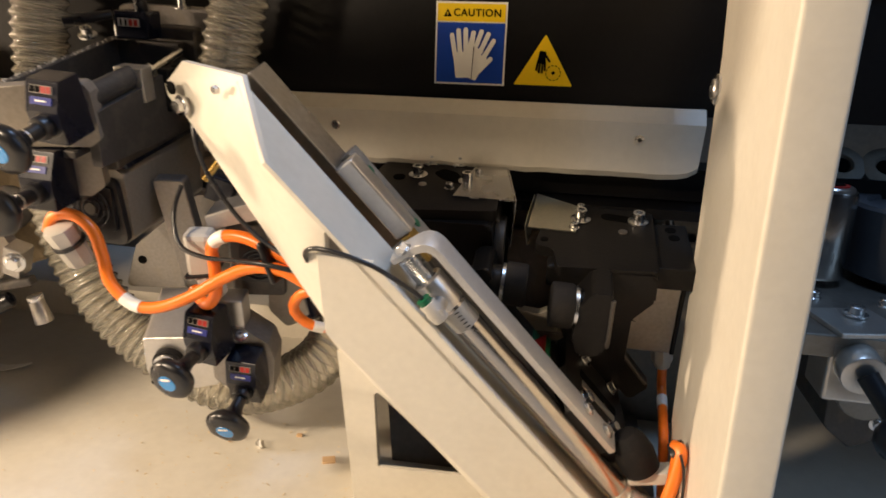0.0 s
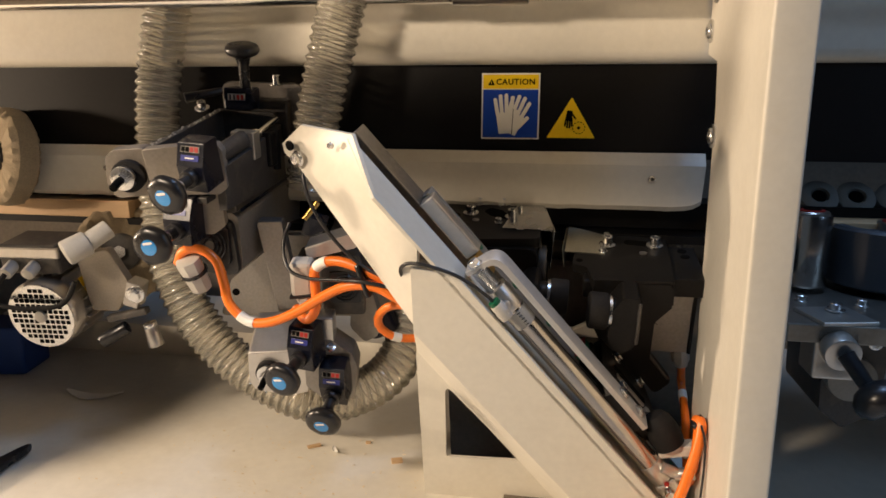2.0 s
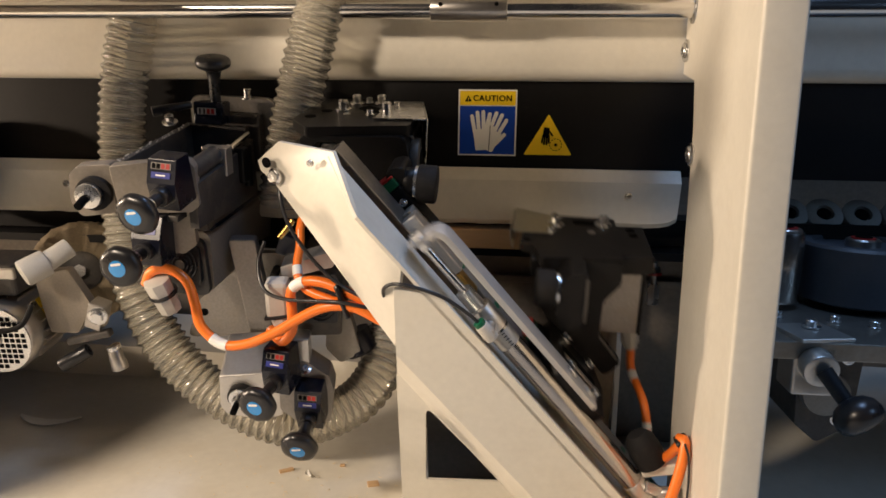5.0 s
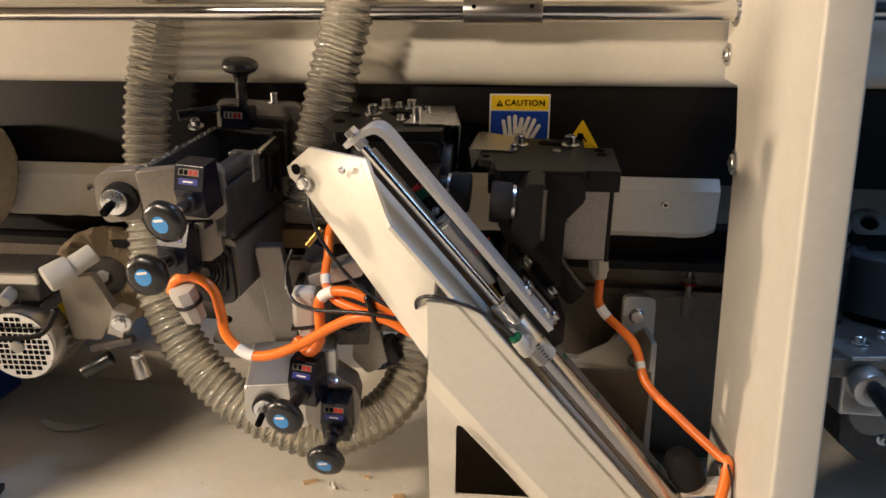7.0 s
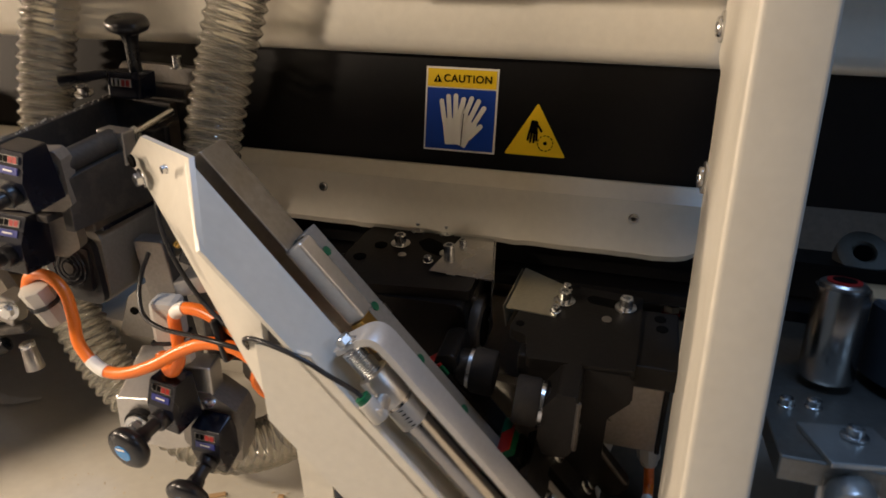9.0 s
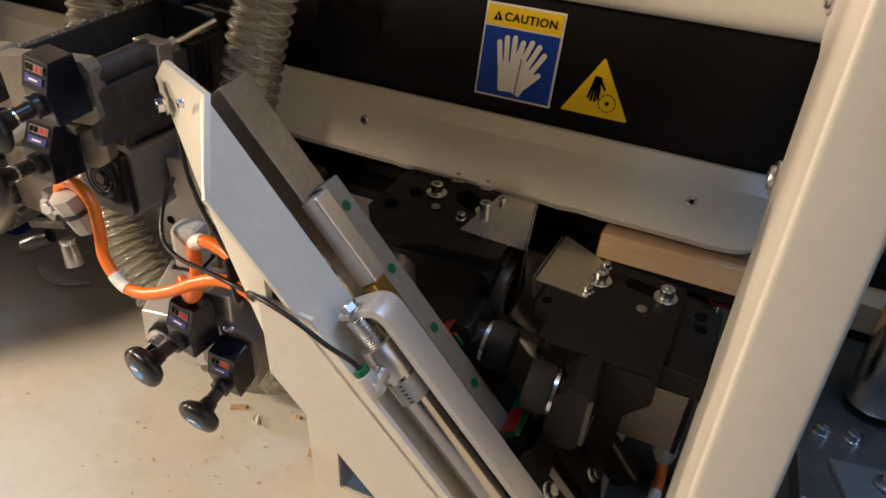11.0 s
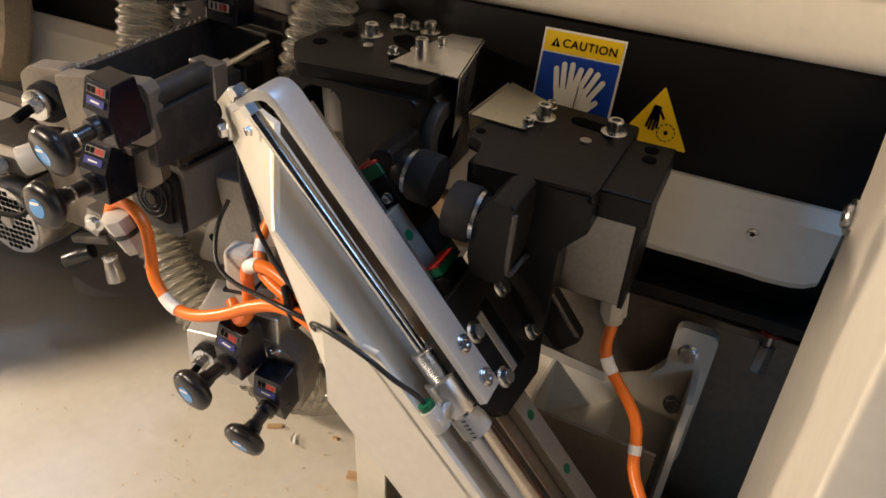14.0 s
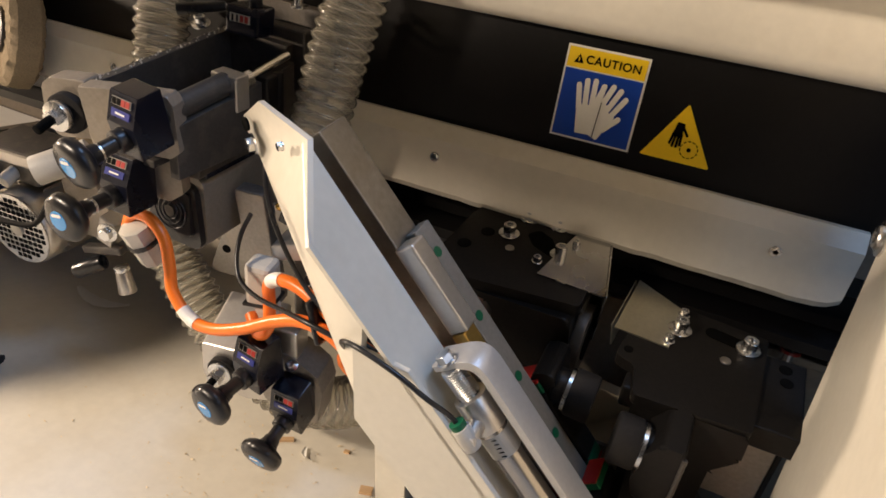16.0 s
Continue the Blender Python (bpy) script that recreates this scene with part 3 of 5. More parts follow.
def cylinder():
    t = thing("air_cylinder", UNIT, "stainless round pneumatic cylinder with a printed label", "cylinder")
    y, n = -0.018, 0.041
    part("barrel", rod(along(0.062, n, y), along(0.335, n, y), 0.0138, seg=32), INOX, t, smooth=True)
    part("head", rod(along(0.031, n, y), along(0.064, n, y), 0.0150, seg=32, bevel=0.0012), BARE, t, smooth=True)
    bm = bmesh.new()
    path = [along(0.004 + 0.028 * i / 90, n, y) for i in range(91)]
    sweep(path, lambda i, a: 0.0094 + 0.0009 * math.sin(a + i * 0.9), 14, bm)
    part("thread", bm, ZINC, t, smooth=True)
    part("label_band", rod(along(0.067, n, y), along(0.089, n, y), 0.0141, seg=32), GREYPVC, t, "white printed label with small lines")
    for i in range(5):
        a0 = along(0.0695 + i * 0.0042, n + 0.0055, y - 0.0131)
        part("print_line", box((0, 0, 0), (0.006, 0.0008, 0.0007)), INK_HOLE, t).matrix_basis = Matrix.Translation(a0) @ pose(0, 0, 0, 0, -39.07, 0)
    part("end_cap", rod(along(0.335, n, y), along(0.365, n, y), 0.0152, seg=32, bevel=0.0015), BARE, t, smooth=True)
    part("elbow_fitting", rod(along(0.052, n, y - 0.010), along(0.052, n, -0.052), 0.0078, seg=18, bevel=0.001), BARE, t, smooth=True)
    part("elbow_arm", rod(along(0.060, n, -0.047), along(0.039, n, -0.047), 0.0078, seg=18, bevel=0.001), GREYPVC, t, smooth=True)
    part("release_ring", rod(along(0.039, n, -0.047), along(0.034, n, -0.047), 0.0066, seg=18), GREEN, t, smooth=True)
    w, w2 = UNIT @ along(0.040, n, -0.047), UNIT @ along(0.026, n - 0.001, -0.048)
    tubing = thing("air_tube", pose(0, 0, 0), "thin black pneumatic tube looping to the cylinder", "air tube")
    pts = [w, w2, (0.030, -0.331, 1.010), (0.012, -0.335, 1.021), (-0.011, -0.335, 1.028), (-0.036, -0.332, 1.031), (-0.050, -0.322, 1.023), (-0.051, -0.307, 1.007), (-0.040, -0.293, 0.990), (-0.020, -0.280, 0.975)]
    part("tube_line", sweep(even_path(pts, 0.004), 0.0022, 10), PLASTIC, tubing, smooth=True)
    # the lower clevis with its fittings
    c = thing("cylinder_clevis", UNIT, "metal clevis and fittings at the foot of the cylinder", "fitting")
    part("clevis", box(tuple(along(0.378, n, y)), (0.030, 0.026, 0.022), 0.003, (0, -39, 0)), BARE, c)
    part("pin", rod(along(0.378, n, y - 0.024), along(0.378, n, y + 0.024), 0.0062, seg=18, bevel=0.001), ZINC, c, smooth=True)
    part("elbow", rod(along(0.362, n + 0.018, y - 0.01), along(0.372, n + 0.040, y - 0.012), 0.0078, seg=18, bevel=0.001), BARE, c, smooth=True)
    part("elbow", rod(along(0.345, n + 0.012, y - 0.010), along(0.362, n + 0.022, y - 0.010), 0.0070, seg=18, bevel=0.001), BARE, c, smooth=True)
    part("indicator", rod(along(0.366, n + 0.004, y - 0.014), along(0.366, n + 0.004, y - 0.017), 0.0030, seg=14), RED, c)
    part("sensor", box(tuple(along(0.352, n - 0.030, y - 0.012)), (0.008, 0.008, 0.020), 0.0015, (0, 20, 0)), YELLOW, c)


# ---- moving heads ----
def slide_bracket(t):
    """The angled silver bar, piston rod and black foot of the front slide."""
    bm = bmesh.new()
    w = 0.027
    out = []
    for s, n in ((-0.227, 0.070), (-0.230, 0.026), (-0.224, 0.026), (-0.2205, 0.063), (0.064, 0.063), (0.064, 0.070)):
        v = along(s, n, 0)
        out.append((v.x, v.z))
    out = fillet(out, [0.019, 0, 0, 0.013, 0, 0], 7)
    prism(out, w, pose(0, -0.021, 0), bm, 0.0006)
    b = part("lift_bar", bm, ANODISED, t, "bent brushed aluminium bar", smooth=True)
    bolt(b, along(-0.229, 0.041, -0.018), -AX, 0.0066, ZINC, "nut", hexagon=True, washer=1.3)
    part("nut", rod(along(-0.223, 0.041, -0.018), along(-0.215, 0.041, -0.018), 0.0072, seg=6), ZINC, b)
    for s in (0.016, 0.050):
        bolt(b, along(s, 0.070, -0.004), NO, 0.0062, ZINC, "flat_screw", washer=1.25, high=0.45)
    part("piston_rod", rod(along(-0.216, 0.041, -0.018), along(0.020, 0.041, -0.018), 0.0048, seg=24), STEEL, t, "polished steel piston rod", smooth=True)


def bumper(t, at, way):
    a, w = Vector(at), Vector(way).normalized()
    b = part("bumper", rod(a, a + w * 0.024, 0.0235, seg=32, bevel=0.003), RUBBER, t, "black rubber bumper", smooth=True)
    part("bumper_ring", rod(a - w * 0.0035, a, 0.0215, seg=32), ZINC, b, smooth=True)
    part("bumper_mount", rod(a - w * 0.016, a - w * 0.0035, 0.0185, seg=28, bevel=0.002), OXIDE, t, smooth=True)


def right_head():
    t = thing("right_trimming_head", UNIT, "black corner-trimming head with a grey motor on an inclined slide", "trimming head", "corner trimming heads")
    slide_bracket(t)
    # top plate with its slots
    part("top_plate", prism(fillet([(0.002, 0.162), (-0.002, 0.130), (0.018, 0.122), (0.024, 0.086), (0.126, 0.090), (0.130, 0.222), (0.030, 0.232)], [0.006, 0.009, 0.006, 0.006, 0.004, 0.004, 0.004], 4), 0.012, pose(0, 0, 0.138, -90, 0, 0), bevel=0.001), OXIDE, t)
    part("end_block", box((0.146, 0.155, 0.121), (0.042, 0.100, 0.026), 0.002), OXIDE, t)
    for x, y in ((0.148, 0.190), (0.150, 0.172)):
        part("bore", rod((x, y, 0.1335), (x, y, 0.1348), 0.0062, seg=18), INK_HOLE, t)
    part("bore", rod((0.008, 0.141, 0.1375), (0.008, 0.141, 0.1388), 0.0045, seg=18), INK_HOLE, t)
    part("slot", prism(capsule(0.078, 0.205, 0.106, 0.200, 0.0075), 0.0014, pose(0, 0, 0.1388, -90, 0, 0)), INK_HOLE, t)
    part("pin", rod((0.094, 0.170, 0.138), (0.094, 0.170, 0.1395), 0.0052, seg=18, bevel=0.0005), GROUND, t, smooth=True)
    bolt(t, (0.047, 0.193, 0.1385), (0, 0, 1), 0.0068, ZINC, high=1.9, washer=1.75)
    bolt(t, (0.112, 0.196, 0.1385), (0, 0, 1), 0.0072, ZINC, high=1.7, washer=1.6)
    bolt(t, (0.040, 0.170, 0.1395), (0, 0, 1), 0.0044, ZINC, "screw", high=1.5, washer=1.35)
    bolt(t, (0.047, 0.216, 0.1395), (0, 0, 1), 0.0044, ZINC, "screw", high=1.5, washer=1.35)
    # bent chip shield
    s = part("chip_shield", prism([(-0.012, 0.164), (0.042, 0.160), (0.044, 0.224), (-0.006, 0.252)], 0.0015, pose(0, 0, 0.1402, -90, 0, 0)), GALV, t, "bent yellowish zinc sheet")
    part("shield_lip", box((-0.0105, 0.208, 0.127), (0.0015, 0.084, 0.026), 0.0004, (0, -8, -4)), GALV, s)
    # arm reaching down, and its welded back plate
    part("front_arm", prism(fillet([(0.025, 0.134), (0.126, 0.134), (0.127, 0.103), (0.106, 0.078), (0.104, -0.020), (0.082, -0.040), (0.050, 0.020), (0.027, 0.070)], 0.005, 4), 0.030, pose(0, 0.0875, 0), bevel=0.005), OXIDE, t)
    part("tool_plate", prism(fillet([(0.046, 0.124), (0.060, 0.146), (0.080, 0.146), (0.080, 0.120), (0.078, 0.084), (0.074, 0.072), (0.050, 0.068), (0.044, 0.090)], [0.010, 0.008, 0.004, 0.004, 0.004, 0.004, 0.006, 0.008], 4), 0.048, pose(0, 0.040, -0.008), bevel=0.003), OXIDE, t)
    part("gusset", prism(fillet([(0.074, 0.072), (0.124, 0.006), (0.138, -0.012), (0.118, -0.034), (0.060, 0.036)], 0.005, 4), 0.014, pose(0, 0.098, -0.008), bevel=0.002), OXIDE, t)
    part("weld_bead", sweep(even_path([(0.080, 0.040, 0.132), (0.079, 0.041, 0.076), (0.080, 0.086, 0.064), (0.084, 0.098, 0.050), (0.124, 0.098, -0.004), (0.134, 0.098, -0.016)], 0.002), lambda i, a: 0.0022 + 0.0002 * math.sin(i * 1.3), 8), DARKCAST, t, smooth=True)
    part("hinge_block", box((0.024, 0.112, 0.116), (0.022, 0.022, 0.026), 0.003), OXIDE, t)
    bumper(t, (0.043, 0.058, 0.109), (-1, -0.05, 0.08))
    # foot plate under the bar, with hexagon bolts
    lie = Matrix(((AX.x, -NO.x, 0, 0), (AX.y, -NO.y, 1, 0), (AX.z, -NO.z, 0, 0), (0, 0, 0, 1)))
    lie.translation = along(0, 0.0628, 0)
    part("slide_foot", prism(fillet([(-0.014, 0.000), (-0.014, 0.086), (0.008, 0.104), (0.082, 0.104), (0.100, 0.062), (0.092, -0.004), (0.062, -0.018), (0.000, -0.018)], 0.003, 3), 0.012, lie, bevel=0.0012), OXIDE, t)
    for a, b in ((0.019, 0.081), (0.022, 0.020), (0.070, 0.084), (0.070, 0.020)):
        bolt(t, along(a, 0.063, b), NO, 0.0062, ZINC, hexagon=True, washer=1.5)
    e = part("foot_key", box((0, 0, 0), (0.0016, 0.009, 0.060), 0.0004), BARE, t)
    e.matrix_basis = Matrix.Translation(along(0.046, 0.0632, 0.038)) @ pose(0, 0, 0, 0, -39.07, 0)
    e = part("foot_groove", box((0, 0, 0), (0.0012, 0.011, 0.066), 0.0), INK_HOLE, t)
    e.matrix_basis = Matrix.Translation(along(0.046, 0.0630, 0.052)) @ pose(0, 0, 0, 0, -39.07, 0)
    part("brass_tip", box(tuple(along(0.070, 0.066, 0.108)), (0.010, 0.010, 0.018), 0.003, (0, -30, 0)), BRASS, t)
    c = part("carriage", box((0, 0, 0), (0.020, 0.036, 0.070), 0.002), OXIDE, t)
    c.matrix_basis = Matrix.Translation(along(0.010, 0.044, 0.056)) @ pose(0, 0, 0, 0, -39.07, 0)
    e = part("end_seal", box((0, 0, 0), (0.016, 0.030, 0.008), 0.001), GREEN, c)
    e.matrix_basis = pose(0, 0, 0.040)
    e = part("wiper", box((0, 0, 0), (0.016, 0.030, 0.002), 0.0005), RED, c)
    e.matrix_basis = pose(0, 0, 0.0452)
    # motor
    part("motor", box((0.131, 0.160, 0.062), (0.056, 0.076, 0.100), 0.002), CAST, t, "square grey aluminium motor body")
    part("motor_side", box((0.1605, 0.160, 0.060), (0.005, 0.078, 0.098), 0.001), OXIDE, t)
    g = part("cable_gland", rod((0.152, 0.142, 0.014), (0.155, 0.139, -0.012), 0.0125, seg=8, bevel=0.001), GREYPVC, t, "grey cable gland", smooth=True)
    part("gland_nut", rod((0.155, 0.139, -0.010), (0.1565, 0.137, -0.020), 0.0105, 0.0085, seg=20, bevel=0.001), GREYPVC, g, smooth=True)
    return t


def left_head():
    t = thing("left_trimming_head", UNIT, "black corner-trimming head with a zinc chip shield on an inclined slide", "trimming head", "corner trimming heads")
    part("top_plate", prism(fillet([(-0.206, 0.168), (-0.178, 0.128), (-0.046, 0.142), (-0.048, 0.270), (-0.110, 0.292), (-0.190, 0.296), (-0.202, 0.238)], 0.008, 4), 0.014, pose(0, 0, 0.168, -90, 0, 0), bevel=0.001), OXIDE, t)
    for x, y in ((-0.186, 0.183), (-0.172, 0.215)):
        part("bore", rod((x, y, 0.1676), (x, y, 0.1688), 0.0075, seg=20), INK_HOLE, t)
    part("slot", prism(fillet([(-0.132, 0.232), (-0.120, 0.216), (-0.098, 0.205), (-0.092, 0.214), (-0.104, 0.236), (-0.122, 0.246)], 0.006, 4), 0.0014, pose(0, 0, 0.1688, -90, 0, 0)), INK_HOLE, t)
    for x, y, r in ((-0.150, 0.222, 0.0068), (-0.140, 0.262, 0.0062), (-0.104, 0.262, 0.0062), (-0.088, 0.212, 0.0066)):
        bolt(t, (x, y, 0.1685), (0, 0, 1), r, ZINC, high=1.8, washer=1.7)
    for x, y in ((-0.122, 0.262), (-0.106, 0.188), (-0.078, 0.236)):
        bolt(t, (x, y, 0.1695), (0, 0, 1), 0.0044, ZINC, "screw", high=1.5, washer=1.3)
    part("pin", rod((-0.140, 0.198, 0.168), (-0.140, 0.198, 0.1694), 0.005, seg=18, bevel=0.0005), GROUND, t, smooth=True)
    s = part("chip_shield", prism([(-0.099, 0.168), (-0.028, 0.165), (-0.048, 0.270), (-0.082, 0.266)], 0.0015, pose(0, 0, 0.1706, -90, 0, 0)), ZINC, t, "bent zinc-plated sheet")
    part("shield_lip", box((-0.0385, 0.218, 0.140), (0.0015, 0.104, 0.060), 0.0004, (0, 4, 10.8)), ZINC, s)
    # body with its arched window
    bm = prism(fillet([(-0.186, 0.156), (-0.050, 0.156), (-0.046, 0.110), (-0.070, 0.060), (-0.080, 0.018), (-0.126, 0.040), (-0.130, 0.138), (-0.138, 0.148), (-0.166, 0.148), (-0.174, 0.138), (-0.174, 0.095), (-0.186, 0.095)], [0.004, 0.010, 0.008, 0.008, 0.008, 0.008, 0.004, 0.004, 0.004, 0.004, 0.003, 0.003], 4), 0.040, pose(0, 0.130, 0), bevel=0.003)
    part("body", bm, OXIDE, t)
    part("motor_cover", lathe([(0.004, -0.024), (0.015, -0.022), (0.016, 0.016), (0.013, 0.023), (0.004, 0.025)], 24, pose(-0.152, 0.160, 0.118)), GREYPVC, t, "pale plastic motor cover", smooth=True)
    part("spindle_housing", rod((-0.105, 0.168, 0.108), (-0.048, 0.168, 0.108), 0.032, seg=36, bevel=0.003), OXIDE, t, smooth=True)
    part("guard_ring", rod((-0.048, 0.168, 0.108), (-0.036, 0.168, 0.108), 0.037, seg=36, bevel=0.002), DARKCAST, t, smooth=True)
    part("guard_bore", rod((-0.0362, 0.168, 0.108), (-0.0345, 0.168, 0.108), 0.022, seg=30), INK_HOLE, t)
    part("side_cheek", prism(fillet([(-0.070, 0.150), (-0.044, 0.150), (-0.040, 0.060), (-0.060, 0.050)], 0.006, 3), 0.075, pose(0, 0.160, 0), bevel=0.002), DARKCAST, t)
    bumper(t, (-0.030, 0.090, 0.110), (1, 0.0, -0.08))
    part("bumper_arm", prism(fillet([(-0.066, 0.130), (-0.044, 0.136), (-0.038, 0.090), (-0.064, 0.075)], 0.008, 4), 0.050, pose(0, 0.075, 0), bevel=0.002), OXIDE, t)
    c = part("carriage", box((0, 0, 0), (0.028, 0.030, 0.086), 0.002), OXIDE, t)
    c.matrix_basis = Matrix.Translation(along(-0.076, 0.019, 0.086)) @ pose(0, 0, 0, 0, -39.07, 0)
    for z, mat, h in ((0.049, GREEN, 0.012), (0.0565, RED, 0.003), (-0.049, GREEN, 0.012), (-0.0565, RED, 0.003)):
        part("end_seal", box((0, 0, z), (0.027, 0.029, h), 0.001), mat, c)
    for z in (-0.024, 0.024):
        bolt(c, (0.004, -0.0155, z), (0, -1, 0), 0.0042, ZINC, "screw", high=1.2, washer=1.2)
    strip = part("steel_strip", box((0, 0, 0), (0.006, 0.010, 0.084), 0.0008), GROUND, t)
    strip.matrix_basis = Matrix.Translation(along(-0.089, 0.020, 0.100)) @ pose(0, 0, 0, 0, -39.07, 0)
    part("motor", box((-0.130, 0.215, 0.095), (0.056, 0.072, 0.110), 0.003), CAST, t, "grey aluminium motor body behind the arm")
    return t


# ---- trimming units on the other side of the stand ----
def indicator(parent, at, turn, knob_drop=0.0):
    """A digital position indicator with its hand knob, as a part of its unit; its shaft points along -y."""
    m = pose(*at, *turn)
    h = part("position_indicator", prism(fillet([(-0.020, 0.004), (-0.008, 0.030), (0.018, 0.030), (0.018, -0.030), (-0.020, -0.030)], 0.002, 3), 0.036, pose(0.018, 0, 0, 0, 0, 90), bevel=0.0012), CASING, parent, "blue-black digital position indicator")
    h.matrix_basis = m
    face = pose(0, -0.0141, 0.0172, -24.8, 0, 0)
    d = part("display", box((0, -0.0004, 0.0060), (0.025, 0.0010, 0.0072)), MOTOR, h, "small counter window with red figures")
    d.matrix_basis = face
    for i, mat in enumerate((INK_HOLE, INK_HOLE, RED, RED)):
        b = part("figure_bar", box((-0.0092 + i * 0.0060, -0.0011, 0.0060), (0.0048, 0.0006, 0.0060)), mat, h)
        b.matrix_basis = face
    b = part("print_patch", box((0, -0.0004, -0.0046), (0.024, 0.0010, 0.0070)), BLUEPRINT, h)
    b.matrix_basis = face
    b = part("print_mark", box((0, -0.0011, -0.0046), (0.012, 0.0006, 0.0016)), WHITE, h)
    b.matrix_basis = face
    part("shaft", rod((0, -0.018, -0.010), (0, -0.062 - knob_drop, -0.010), 0.0075, seg=20), PLASTIC, h, smooth=True)
    part("shaft_collar", rod((0, -0.018, -0.010), (0, -0.030, -0.010), 0.0115, seg=20, bevel=0.001), PLASTIC, h, smooth=True)
    part("shaft_ring", rod((0, -0.046, -0.010), (0, -0.049, -0.010), 0.0084, seg=20), ZINC, h, smooth=True)
    knob(h, pose(0, -0.060 - knob_drop, -0.010, 90, 0, 0), 0.0245)
    return h


def knob(parent, m, r, cap=True):
    bm = bmesh.new()
    prof = [(0.36, -0.25), (0.40, 0.0), (0.46, 0.14), (0.66, 0.24), (0.88, 0.36), (0.98, 0.52), (1.0, 0.66), (0.96, 0.82), (0.84, 0.94), (0.66, 1.0), (0.40, 1.02)]
    seg = 42
    rings = []
    for q, z in prof:
        rings.append([bm.verts.new(m @ Vector((math.cos(a) * q * r * (1 + (0.018 * math.cos(7 * a) if q > 0.8 else 0)), math.sin(a) * q * r * (1 + (0.018 * math.cos(7 * a) if q > 0.8 else 0)), z * r * 0.95))) for a in [2 * math.pi * j / seg for j in range(seg)]])
    for a, b in zip(rings, rings[1:]):
        for j in range(seg):
            bm.faces.new((a[j], a[(j + 1) % seg], b[(j + 1) % seg], b[j]))
    bm.faces.new(rings[0][::-1]), bm.faces.new(rings[-1])
    k = part("knob", bm, PLASTIC, parent, "black lobed hand knob", smooth=True)
    if cap:
        part("knob_cap", lathe([(r * 0.42, r * 0.94), (r * 0.40, r * 0.985), (r * 0.1, r * 1.0)], 26, m), BLUECAP, k, "light blue cap", smooth=True)
        part("cap_mark", prism(capsule(-r * 0.22, -r * 0.18, r * 0.16, -r * 0.26, r * 0.06), 0.0003, m @ pose(0, 0, r * 1.005, 90, 0, 0)), WHITE, k)
    return k


def fan_grille(parent, m, w=0.036):
    g = part("fan_grille", prism(fillet([(-w / 2, w / 2), (w / 2, w / 2), (w / 2, -w / 2), (-w / 2, -w / 2)], 0.004, 4), 0.006, m, bevel=0.001), PLASTIC, parent, "black plastic fan grille")
    for r in (0.42, 0.31, 0.20):
        ring = [m @ Vector((w * r * math.cos(2 * math.pi * i / 28), -0.002, w * r * math.sin(2 * math.pi * i / 28))) for i in range(29)]
        part("grille_ring", sweep(ring, 0.0011, 6), CASING, g, smooth=True)
    part("grille_hub", rod(m @ Vector((0, -0.0035, 0)), m @ Vector((0, 0.0, 0)), w * 0.13, seg=20), DARKCAST, g, smooth=True)
    return g


